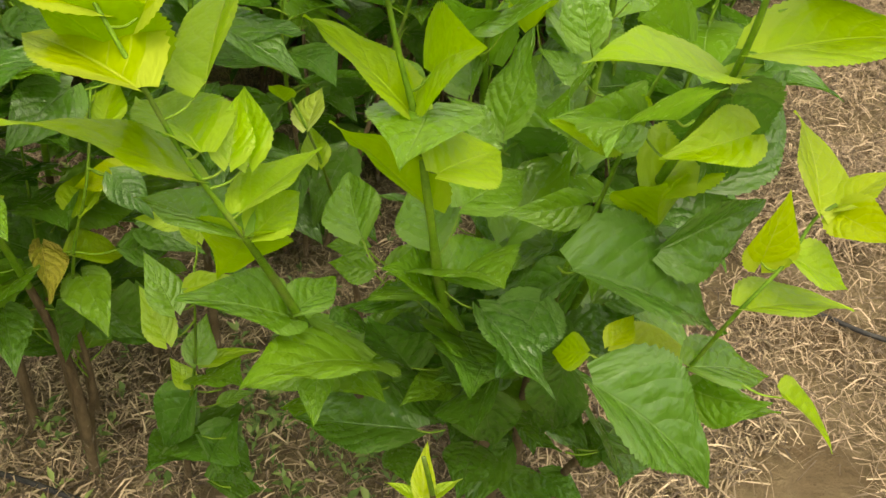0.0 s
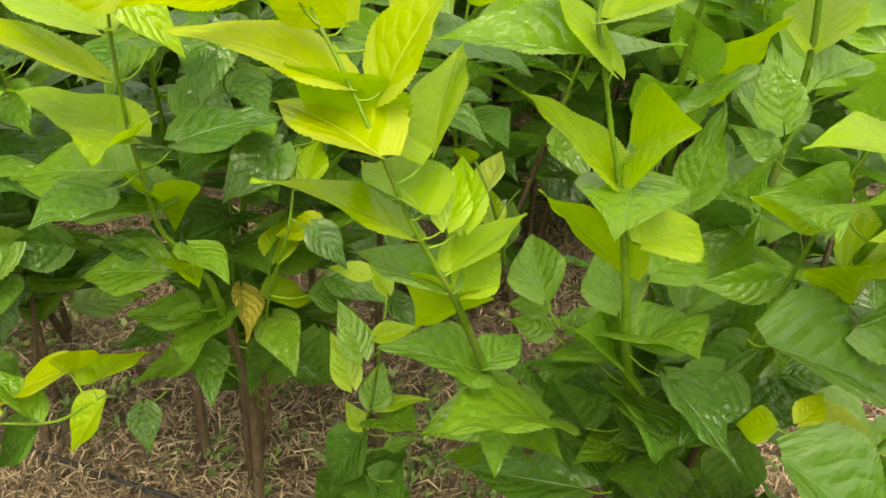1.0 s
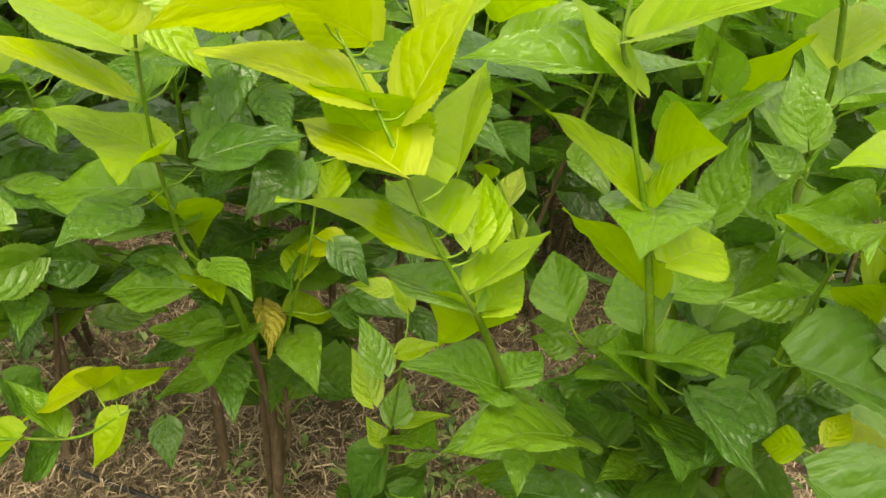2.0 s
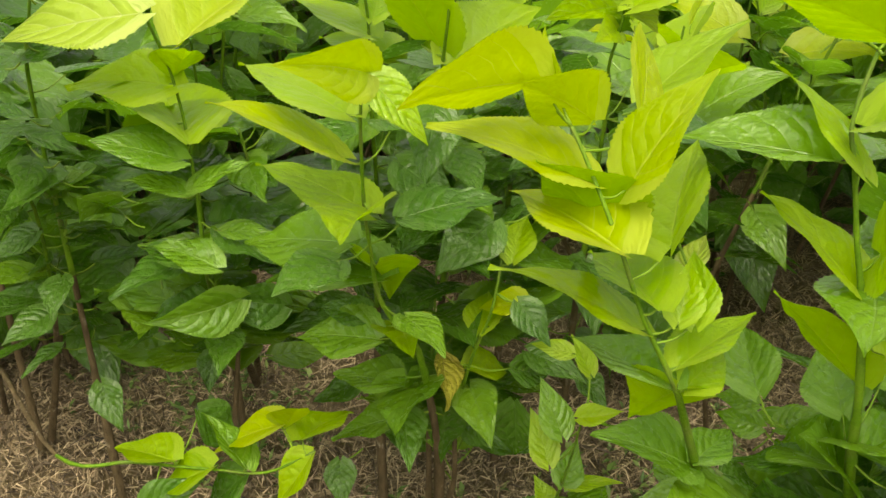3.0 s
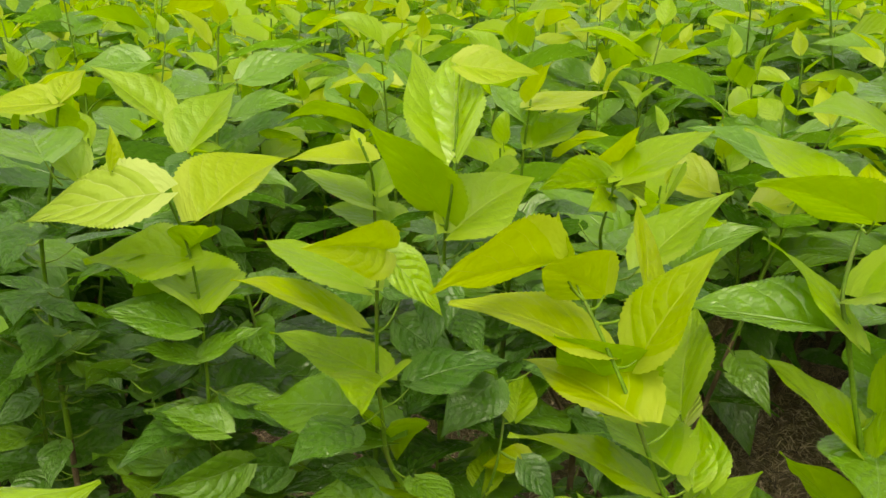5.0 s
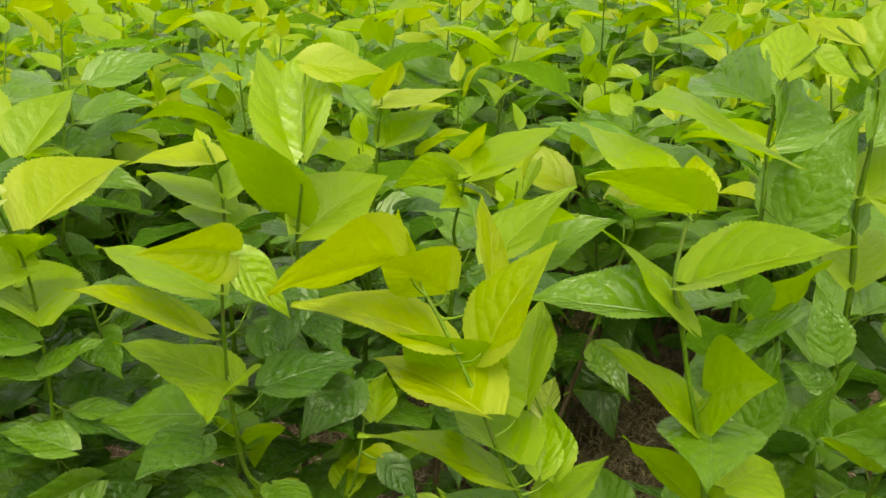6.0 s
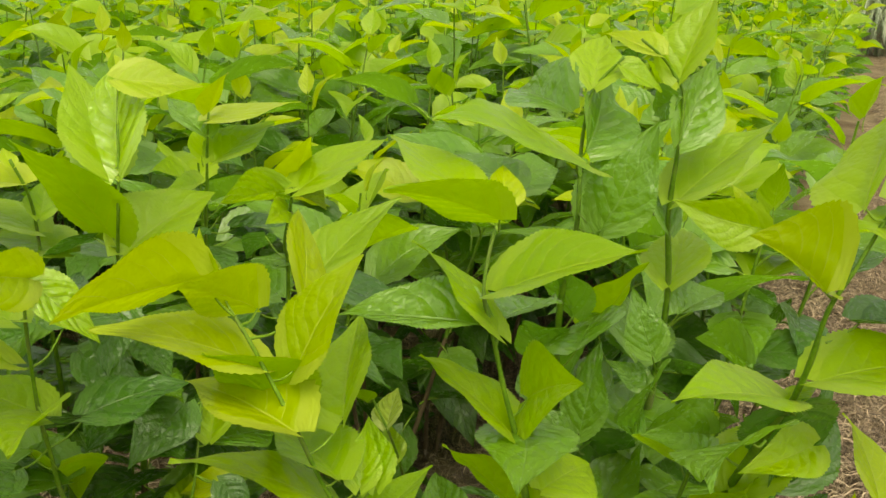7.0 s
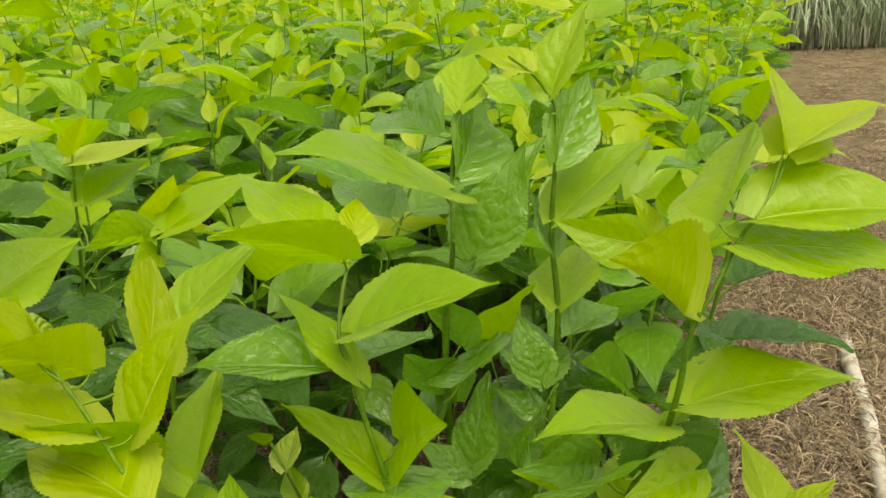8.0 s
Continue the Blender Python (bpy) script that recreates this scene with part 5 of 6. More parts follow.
leaf(bush, stalk, (-0.532, 1.128, 0.568), (-0.580, 1.252, 0.594), 0.73, 16, 1.6)
dress(bush, stalk, 0.3, 0.75, 371)
dress(bush, stalk, 0.42, 0.88, 1272)
bush = mulberry((-0.488, 1.218), "slim mulberry shoot with narrow young leaves")
stalk = shoot(bush, [(-0.488, 1.218, -0.020), (-0.469, 1.190, 0.410), (-0.427, 1.126, 0.763), (-0.412, 1.103, 0.850), (-0.404, 1.091, 0.906), (-0.394, 1.078, 0.960)], 0.0052, 0.0018)
leaf(bush, stalk, (-0.396, 1.083, 0.959), (-0.361, 1.064, 1.013), 0.63, -6, 0.15, 0.57)
leaf(bush, stalk, (-0.392, 1.077, 0.951), (-0.293, 1.169, 0.960), 0.64, 6, 0.2, 0.05)
leaf(bush, stalk, (-0.402, 1.083, 0.930), (-0.469, 1.143, 0.970), 0.62, 4, 0.85, 0.49)
leaf(bush, stalk, (-0.395, 1.092, 0.895), (-0.333, 1.179, 0.931), 0.64, 14, 0.7, 0.52)
leaf(bush, stalk, (-0.417, 1.098, 0.866), (-0.474, 1.113, 0.846), 0.65, -41, 0.5, 0.61)
leaf(bush, stalk, (-0.411, 1.156, 0.824), (-0.400, 1.288, 0.790), 0.60, -22, 1.3)
leaf(bush, stalk, (-0.392, 1.154, 0.788), (-0.296, 1.207, 0.769), 0.60, 2, 1.6)
leaf(bush, stalk, (-0.464, 1.151, 0.751), (-0.588, 1.143, 0.731), 0.60, -11, 1.2)
leaf(bush, stalk, (-0.466, 1.186, 0.719), (-0.600, 1.231, 0.640), 0.67, -3, 1.2)
leaf(bush, stalk, (-0.468, 1.219, 0.687), (-0.563, 1.299, 0.627), 0.68, -15, 1.2)
leaf(bush, stalk, (-0.469, 1.252, 0.655), (-0.541, 1.381, 0.666), 0.78, -20, 1.5)
leaf(bush, stalk, (-0.458, 1.277, 0.623), (-0.455, 1.396, 0.570), 0.79, -9, 1.5)
leaf(bush, stalk, (-0.436, 1.286, 0.591), (-0.335, 1.346, 0.587), 0.68, -6, 1.6)
dress(bush, stalk, 0.3, 0.85, 388)
dress(bush, stalk, 0.42, 0.88, 1289)
bush = mulberry((-0.348, 1.109), "mulberry bush with a star of light young leaves")
stalk = shoot(bush, [(-0.348, 1.109, -0.020), (-0.330, 1.080, 0.404), (-0.291, 1.015, 0.750), (-0.284, 0.976, 0.822), (-0.272, 0.961, 0.868), (-0.266, 0.950, 0.898)], 0.0052, 0.0018)
leaf(bush, stalk, (-0.274, 0.989, 0.885), (-0.239, 0.944, 0.959), 0.64, 12, 0.15, 0.58)
leaf(bush, stalk, (-0.273, 0.948, 0.897), (-0.366, 0.990, 0.865), 0.64, 46, -2.0, 0.57)
leaf(bush, stalk, (-0.258, 0.944, 0.896), (-0.162, 1.026, 0.941), 0.63, 4, 0.4, 0.16)
leaf(bush, stalk, (-0.262, 0.951, 0.890), (-0.237, 1.008, 0.855), 0.66, -15, -1.0, 0.56)
leaf(bush, stalk, (-0.275, 0.963, 0.868), (-0.290, 0.908, 0.866), 0.66, -53, 0.7, 0.47)
leaf(bush, stalk, (-0.219, 0.830, 0.837), (-0.135, 0.899, 0.903), 0.62, 8, 0.6, 0.36)
leaf(bush, stalk, (-0.276, 1.010, 0.790), (-0.340, 0.995, 0.792), 0.60, -8, 1.1)
leaf(bush, stalk, (-0.276, 1.063, 0.774), (-0.233, 1.203, 0.795), 0.60, -22, 1.3)
leaf(bush, stalk, (-0.259, 1.066, 0.741), (-0.127, 1.119, 0.674), 0.60, 16, 1.7)
leaf(bush, stalk, (-0.321, 1.098, 0.708), (-0.418, 1.175, 0.731), 0.60, -16, 1.0)
leaf(bush, stalk, (-0.306, 1.132, 0.675), (-0.330, 1.279, 0.633), 0.76, -22, 1.3)
leaf(bush, stalk, (-0.288, 1.144, 0.642), (-0.223, 1.226, 0.591), 0.62, 10, 1.2)
leaf(bush, stalk, (-0.346, 1.146, 0.609), (-0.463, 1.164, 0.557), 0.69, -13, 1.5)
dress(bush, stalk, 0.3, 0.8, 405)
dress(bush, stalk, 0.42, 0.66, 1106)
bush = mulberry((-1.053, 0.907), "tall mulberry shoot with a long bright leaf at its tip")
stalk = shoot(bush, [(-1.053, 0.907, -0.020), (-1.023, 0.877, 0.419), (-0.956, 0.809, 0.778), (-0.889, 0.760, 0.872), (-0.869, 0.762, 0.941), (-0.856, 0.764, 0.992)], 0.0052, 0.0018)
leaf(bush, stalk, (-0.855, 0.765, 0.990), (-0.944, 0.718, 0.983), 0.62, -25, 0.15, 0.41)
leaf(bush, stalk, (-0.854, 0.762, 0.991), (-0.858, 0.819, 1.021), 0.64, 5, 0.15, 0.65)
leaf(bush, stalk, (-0.852, 0.763, 0.988), (-0.901, 0.791, 0.944), 0.66, 48, 0.6, 0.49)
leaf(bush, stalk, (-0.852, 0.771, 0.904), (-0.916, 0.774, 0.973), 0.62, -12, 0.7, 0.67)
leaf(bush, stalk, (-0.799, 0.666, 0.950), (-0.916, 0.775, 0.960), 0.60, -1, 1.1)
leaf(bush, stalk, (-0.825, 0.683, 0.882), (-0.868, 0.651, 0.905), 0.60, -12, 1.5)
leaf(bush, stalk, (-0.837, 0.689, 0.860), (-0.788, 0.728, 0.867), 0.60, 11, 1.6)
leaf(bush, stalk, (-0.866, 0.709, 0.789), (-0.912, 0.674, 0.809), 0.60, -11, 1.8)
leaf(bush, stalk, (-0.877, 0.715, 0.764), (-0.826, 0.739, 0.734), 0.60, 11, 1.9)
leaf(bush, stalk, (-0.888, 0.754, 0.748), (-0.875, 0.847, 0.687), 0.60, -3, 1.2)
leaf(bush, stalk, (-0.881, 0.754, 0.719), (-0.781, 0.789, 0.704), 0.63, -13, 1.6)
leaf(bush, stalk, (-0.963, 0.776, 0.689), (-1.048, 0.819, 0.651), 0.66, 6, 1.5)
leaf(bush, stalk, (-0.978, 0.806, 0.660), (-1.051, 0.895, 0.671), 0.60, 13, 1.6)
leaf(bush, stalk, (-0.975, 0.831, 0.631), (-0.968, 0.966, 0.646), 0.62, -17, 1.0)
leaf(bush, stalk, (-0.976, 0.841, 0.601), (-0.878, 0.963, 0.628), 0.67, 8, 1.7)
leaf(bush, stalk, (-0.987, 0.846, 0.572), (-0.870, 0.894, 0.561), 0.68, -16, 1.1)
leaf(bush, stalk, (-1.074, 0.857, 0.542), (-1.202, 0.883, 0.577), 0.65, -7, 1.3)
leaf(bush, stalk, (-1.088, 0.890, 0.513), (-1.209, 0.992, 0.478), 0.60, -9, 1.4)
leaf(bush, stalk, (-1.085, 0.920, 0.484), (-1.094, 1.072, 0.504), 0.78, 6, 1.0)
leaf(bush, stalk, (-1.084, 0.931, 0.454), (-1.007, 1.037, 0.437), 0.62, 10, 1.6)
dress(bush, stalk, 0.3, 0.85, 429)
dress(bush, stalk, 0.42, 0.88, 1330)
bush = mulberry((-1.284, 0.969), "dark mulberry bush with narrow pale young leaves")
stalk = shoot(bush, [(-1.284, 0.969, -0.020), (-1.256, 0.951, 0.386), (-1.194, 0.910, 0.718), (-1.120, 0.871, 0.831), (-1.092, 0.875, 0.928), (-1.101, 0.894, 0.956)], 0.0052, 0.0018)
leaf(bush, stalk, (-1.090, 0.887, 0.944), (-1.201, 0.864, 0.898), 0.70, 23, 0.5, 0.72)
leaf(bush, stalk, (-1.125, 0.871, 0.835), (-1.202, 0.820, 0.780), 0.62, 5, 0.7, 0.49)
leaf(bush, stalk, (-1.031, 0.810, 0.926), (-1.071, 0.757, 0.890), 0.60, -13, 1.2)
leaf(bush, stalk, (-1.042, 0.812, 0.903), (-0.985, 0.856, 0.883), 0.60, 12, 1.3)
leaf(bush, stalk, (-1.070, 0.814, 0.832), (-1.116, 0.758, 0.818), 0.60, -11, 1.3)
leaf(bush, stalk, (-1.075, 0.814, 0.815), (-1.019, 0.863, 0.816), 0.60, 11, 1.6)
leaf(bush, stalk, (-1.062, 0.834, 0.795), (-0.931, 0.903, 0.722), 0.72, 7, 1.1)
leaf(bush, stalk, (-1.135, 0.849, 0.759), (-1.226, 0.913, 0.765), 0.60, 16, 1.6)
leaf(bush, stalk, (-1.118, 0.873, 0.723), (-1.100, 1.003, 0.754), 0.65, -20, 1.3)
leaf(bush, stalk, (-1.125, 0.879, 0.687), (-1.076, 0.968, 0.649), 0.60, -19, 1.2)
leaf(bush, stalk, (-1.134, 0.879, 0.652), (-1.058, 0.938, 0.593), 0.78, 25, 1.7)
leaf(bush, stalk, (-1.206, 0.880, 0.616), (-1.355, 0.923, 0.568), 0.67, 10, 1.2)
leaf(bush, stalk, (-1.197, 0.917, 0.582), (-1.219, 1.057, 0.537), 0.75, 3, 1.3)
leaf(bush, stalk, (-1.190, 0.929, 0.548), (-1.121, 1.041, 0.518), 0.76, -15, 1.4)
leaf(bush, stalk, (-1.197, 0.935, 0.515), (-1.107, 1.000, 0.529), 0.79, 17, 1.1)
leaf(bush, stalk, (-1.272, 0.939, 0.482), (-1.361, 0.968, 0.438), 0.79, -5, 1.6)
leaf(bush, stalk, (-1.264, 0.973, 0.448), (-1.292, 1.100, 0.360), 0.75, 25, 1.5)
leaf(bush, stalk, (-1.258, 0.991, 0.415), (-1.206, 1.083, 0.421), 0.69, -3, 1.1)
leaf(bush, stalk, (-1.261, 0.988, 0.381), (-1.145, 1.037, 0.338), 0.64, -9, 1.3)
leaf(bush, stalk, (-1.341, 0.999, 0.348), (-1.492, 1.040, 0.387), 0.77, 17, 1.2)
leaf(bush, stalk, (-1.352, 1.025, 0.315), (-1.433, 1.083, 0.275), 0.68, 12, 1.2)
dress(bush, stalk, 0.3, 0.7, 454)
stalk = shoot(bush, [(-1.301, 1.000, -0.020), (-1.135, 0.925, 0.324), (-1.017, 0.830, 0.605), (-1.012, 0.772, 0.688), (-1.039, 0.740, 0.758)], 0.0052, 0.0018)
leaf(bush, stalk, (-1.039, 0.739, 0.762), (-1.144, 0.752, 0.772), 0.63, 9, -1.0, 0.62)
leaf(bush, stalk, (-1.041, 0.740, 0.766), (-1.153, 0.716, 0.709), 0.65, -20, 0.4, 0.67)
leaf(bush, stalk, (-1.036, 0.739, 0.755), (-1.078, 0.801, 0.692), 0.69, 18, 0.6, 0.30)
leaf(bush, stalk, (-1.013, 0.771, 0.688), (-1.150, 0.719, 0.660), 0.64, -2, 1.3, 0.61)
dress(bush, stalk, 0.3, 0.7, 460)
bush = mulberry((-0.397, 0.080), "mulberry shoot with broad bright serrated leaves close beside the path")
stalk = shoot(bush, [(-0.397, 0.080, -0.020), (-0.409, 0.053, 0.487), (-0.377, 0.050, 0.901), (-0.366, 0.052, 0.938), (-0.364, 0.057, 0.965), (-0.359, 0.059, 0.980)], 0.0038, 0.0022)
leaf(bush, stalk, (-0.367, 0.063, 0.963), (-0.360, 0.114, 1.032), 0.72, -111, -1.8, 0.35, True)
leaf(bush, stalk, (-0.373, 0.071, 0.933), (-0.350, 0.179, 0.959), 0.77, 7, -1.8, 0.62, True)
leaf(bush, stalk, (-0.332, 0.038, 0.998), (-0.331, 0.077, 0.972), 0.78, -65, 0.3, 0.48)
leaf(bush, stalk, (-0.365, 0.054, 0.983), (-0.390, 0.012, 1.021), 0.91, -3, -1.8, 0.17, True)
leaf(bush, stalk, (-0.361, 0.059, 0.933), (-0.351, 0.139, 0.849), 0.63, 34, 0.6, 0.70, True)
leaf(bush, stalk, (-0.362, 0.059, 0.980), (-0.358, 0.046, 0.991), 0.65, -27, 0.0, 0.61)
bush = mulberry((-1.450, 1.050), "low horizontal mulberry branch with yellow-green leaves above straw")
stalk = shoot(bush, [(-1.450, 1.050, -0.020), (-1.250, 0.900, 0.250), (-0.888, 0.654, 0.358), (-0.777, 0.666, 0.369), (-0.663, 0.670, 0.387), (-0.596, 0.680, 0.394), (-0.541, 0.700, 0.425)], 0.003, 0.0018)
leaf(bush, stalk, (-0.583, 0.705, 0.448), (-0.680, 0.690, 0.387), 0.63, -2, 0.2, 0.33)
leaf(bush, stalk, (-0.581, 0.706, 0.442), (-0.541, 0.675, 0.502), 0.65, -15, 0.2, 0.60)
leaf(bush, stalk, (-0.557, 0.699, 0.437), (-0.544, 0.809, 0.401), 0.64, -5, 0.3, 0.51)
leaf(bush, stalk, (-0.543, 0.698, 0.421), (-0.584, 0.673, 0.354), 0.62, -26, 0.4, 0.79)
leaf(bush, stalk, (-0.718, 0.669, 0.385), (-0.825, 0.685, 0.363), 0.62, 5, 0.3, 0.59)
leaf(bush, stalk, (-0.663, 0.671, 0.391), (-0.746, 0.656, 0.329), 0.63, -18, 0.7, 0.55)
leaf(bush, stalk, (-0.622, 0.677, 0.394), (-0.698, 0.707, 0.438), 0.63, 26, 1.2, 0.69)
leaf(bush, stalk, (-0.719, 0.729, 0.418), (-0.695, 0.763, 0.336), 0.66, 58, 1.6, 0.60)
leaf(bush, stalk, (-0.738, 0.626, 0.342), (-0.680, 0.677, 0.365), 0.65, 55, 1.6, 0.62)
leaf(bush, stalk, (-0.638, 0.698, 0.365), (-0.698, 0.692, 0.293), 0.63, -47, 1.6, 0.53)
bush = mulberry((-0.944, 1.122), "mulberry bush with broad green leaves behind a pale folded leaf")
stalk = shoot(bush, [(-0.944, 1.122, -0.020), (-0.924, 1.096, 0.361), (-0.880, 1.037, 0.673), (-0.845, 0.988, 0.805), (-0.839, 0.977, 0.888)], 0.0052, 0.0018)
leaf(bush, stalk, (-0.834, 0.966, 0.896), (-0.820, 1.084, 0.965), 0.68, 8, 0.5, 0.77)
leaf(bush, stalk, (-0.897, 1.009, 0.922), (-1.007, 0.998, 1.002), 0.65, -10, 0.6, 0.72)
leaf(bush, stalk, (-0.836, 0.973, 0.874), (-0.851, 1.085, 0.797), 0.67, 103, 0.9, 0.82)
leaf(bush, stalk, (-0.843, 0.983, 0.855), (-0.842, 0.881, 0.825), 0.66, -57, 1.1, 0.51)
dress(bush, stalk, 0.42, 0.88, 1387)
bush = mulberry((-0.118, 1.146), "small mulberry sprig with a pale crinkled leaf")
stalk = shoot(bush, [(-0.118, 1.146, -0.020), (-0.127, 1.131, 0.204), (-0.148, 1.098, 0.387), (-0.161, 1.058, 0.489), (-0.173, 1.039, 0.544), (-0.198, 1.057, 0.589)], 0.0052, 0.0018)
leaf(bush, stalk, (-0.174, 1.038, 0.548), (-0.164, 1.104, 0.577), 0.65, -16, -1.0, 0.69)
leaf(bush, stalk, (-0.201, 1.052, 0.577), (-0.213, 1.014, 0.614), 0.64, 10, 0.3, 0.62)
leaf(bush, stalk, (-0.165, 1.055, 0.489), (-0.182, 1.105, 0.522), 0.64, -6, 0.4, 0.62)
bush = mulberry((-0.900, 1.017), "mulberry bush with brown bare stems and drooping dark leaves")
stalk = shoot(bush, [(-0.9, 1.017, -0.02), (-0.876, 1.011, 0.166), (-0.843, 1.003, 0.349), (-0.806, 0.918, 0.496), (-0.767, 0.856, 0.643), (-0.746, 0.82, 0.717)], 0.0055, 0.0015)
leaf(bush, stalk, (-0.744, 0.829, 0.734), (-0.870, 0.938, 0.769), 0.80, -6, 0.8)
leaf(bush, stalk, (-0.742, 0.831, 0.737), (-0.790, 0.973, 0.726), 0.70, 4, 0.9)
leaf(bush, stalk, (-0.744, 0.822, 0.716), (-0.889, 0.888, 0.710), 0.50, -4, 1.2)
leaf(bush, stalk, (-0.762, 0.845, 0.663), (-0.802, 0.978, 0.653), 0.70, 4, 1.1)
leaf(bush, stalk, (-0.762, 0.848, 0.658), (-0.801, 0.828, 0.688), 0.60, -12, 1.2)
leaf(bush, stalk, (-0.799, 0.895, 0.535), (-0.868, 0.852, 0.573), 0.55, -9, 1.3)
leaf(bush, stalk, (-0.790, 0.899, 0.550), (-0.763, 0.928, 0.568), 0.50, 11, 1.2)
leaf(bush, stalk, (-0.806, 0.918, 0.496), (-0.767, 0.767, 0.535), 0.70, -5, 1.4)
leaf(bush, stalk, (-0.806, 0.916, 0.493), (-0.698, 0.811, 0.490), 0.70, 2, 1.3)
leaf(bush, stalk, (-0.861, 0.865, 0.448), (-0.808, 0.745, 0.496), 0.70, -4, 1.4)
leaf(bush, stalk, (-0.846, 1.001, 0.350), (-0.858, 0.961, 0.312), 0.70, -26, 1.6)
leaf(bush, stalk, (-0.878, 0.985, 0.314), (-0.870, 0.945, 0.259), 0.70, -20, 1.6)
leaf(bush, stalk, (-0.806, 0.977, 0.427), (-0.773, 0.968, 0.380), 0.70, 27, 1.6)
leaf(bush, stalk, (-0.748, 0.882, 0.639), (-0.664, 0.943, 0.578), 0.69, 2, 1.4)
leaf(bush, stalk, (-0.810, 0.887, 0.602), (-0.891, 0.910, 0.546), 0.63, -15, 1.4)
leaf(bush, stalk, (-0.827, 0.970, 0.476), (-0.877, 1.100, 0.483), 0.72, 12, 1.4)
leaf(bush, stalk, (-0.816, 1.003, 0.415), (-0.774, 1.091, 0.380), 0.75, 0, 1.1)
leaf(bush, stalk, (-0.823, 1.027, 0.333), (-0.718, 1.121, 0.318), 0.66, -19, 1.7)
leaf(bush, stalk, (-0.888, 1.015, 0.292), (-1.040, 1.058, 0.245), 0.58, 0, 1.3)
leaf(bush, stalk, (-0.875, 1.040, 0.251), (-0.918, 1.157, 0.276), 0.55, -1, 1.0)
bush = mulberry((-0.369, 0.972), "low young mulberry plant among dry straw")
stalk = shoot(bush, [(-0.369, 0.972, -0.02), (-0.33, 0.908, 0.167), (-0.282, 0.84, 0.335), (-0.245, 0.778, 0.516)], 0.0046, 0.0015)
leaf(bush, stalk, (-0.279, 0.840, 0.335), (-0.273, 0.879, 0.382), 0.70, 19, 1.1)
leaf(bush, stalk, (-0.300, 0.865, 0.277), (-0.328, 0.880, 0.308), 0.70, -18, 0.8)
leaf(bush, stalk, (-0.273, 0.842, 0.334), (-0.209, 0.865, 0.340), 0.40, 10, 0.8)
leaf(bush, stalk, (-0.275, 0.852, 0.308), (-0.206, 0.771, 0.364), 0.60, 5, 1.1)
leaf(bush, stalk, (-0.326, 0.909, 0.166), (-0.372, 0.927, 0.208), 0.80, -19, 1.5)
leaf(bush, stalk, (-0.319, 0.911, 0.165), (-0.228, 0.801, 0.209), 0.80, 10, 1.5)
leaf(bush, stalk, (-0.347, 0.936, 0.096), (-0.366, 0.834, 0.156), 0.70, -19, 1.6)
leaf(bush, stalk, (-0.274, 0.885, 0.232), (-0.233, 0.903, 0.238), 0.60, 8, 1.2)
leaf(bush, stalk, (-0.270, 0.773, 0.464), (-0.306, 0.803, 0.518), 0.60, -12, 1.0)
leaf(bush, stalk, (-0.283, 0.770, 0.423), (-0.316, 0.801, 0.475), 0.55, -15, 0.8)
leaf(bush, stalk, (-0.253, 0.773, 0.493), (-0.205, 0.784, 0.506), 0.55, 36, 0.5)
leaf(bush, stalk, (-0.251, 0.815, 0.523), (-0.280, 0.833, 0.560), 0.50, -18, 0.3)
leaf(bush, stalk, (-0.281, 0.858, 0.517), (-0.333, 0.853, 0.523), 0.50, -39, 0.8)
leaf(bush, stalk, (-0.343, 0.894, 0.484), (-0.265, 0.885, 0.458), 0.60, 27, 1.7)
bush = mulberry((0.016, 0.878), "tiny bright-green mulberry sprout rising from straw")
stalk = shoot(bush, [(0.016, 0.878, -0.02), (0.01, 0.63, 0.361), (0.001, 0.581, 0.471)], 0.004, 0.0025)
leaf(bush, stalk, (0.000, 0.621, 0.376), (0.001, 0.659, 0.415), 0.45, 2, 0.2)
leaf(bush, stalk, (-0.004, 0.620, 0.375), (-0.038, 0.628, 0.387), 0.40, -8, 0.3)
leaf(bush, stalk, (0.007, 0.622, 0.376), (0.037, 0.636, 0.390), 0.40, 8, 0.3)

# ---- bushes of the rows behind and beside ----
def shared_leaves(rows, cols, teeth):
    """Leaf meshes that repeat, with their petioles: by age, several forms each."""
    made = []
    for age in range(4):
        forms = []
        for k in range(7):
            rng = random.Random(1000 + age * 31 + k)
            v, f, uv = blade(rng.uniform(0.5, 0.62) if age == 0 else rng.uniform(0.56, 0.72), rng.uniform(0.4, 0.9) if age < 2 else rng.uniform(0.2, 0.6), rng.uniform(0.2, 1.0), rng.uniform(0.006, 0.018), 900 + age * 10 + k, rows, cols, teeth, False, 0.005 if cols > 1 else 0.0)
            f2 = list(f)
            slots = [0] * len(f)
            pv, pf = ([], []) if not teeth else tube([(0, 0.02, 0), (0, -0.10, -0.015), (0, -0.2, -0.06), (0, -0.28, -0.12)], [0.009, 0.010, 0.011, 0.013], 4, False)
            o = len(v)
            f2 += [tuple(i + o for i in q) for q in pf]
            slots += [1] * len(pf)
            forms.append((v + [tuple(p) for p in pv], f2, uv + [(0.5, 0.0)] * len(pv), slots))
        made.append(forms)
    return made


FINE = shared_leaves(26, 2, True)
COARSE = shared_leaves(5, 1, False)
FINE_MESH = [[mesh_of("leaf", v, f, [LEAF[a], PETIOLE], uvs=uv, slots=s) for v, f, uv, s in FINE[a]] for a in range(4)]


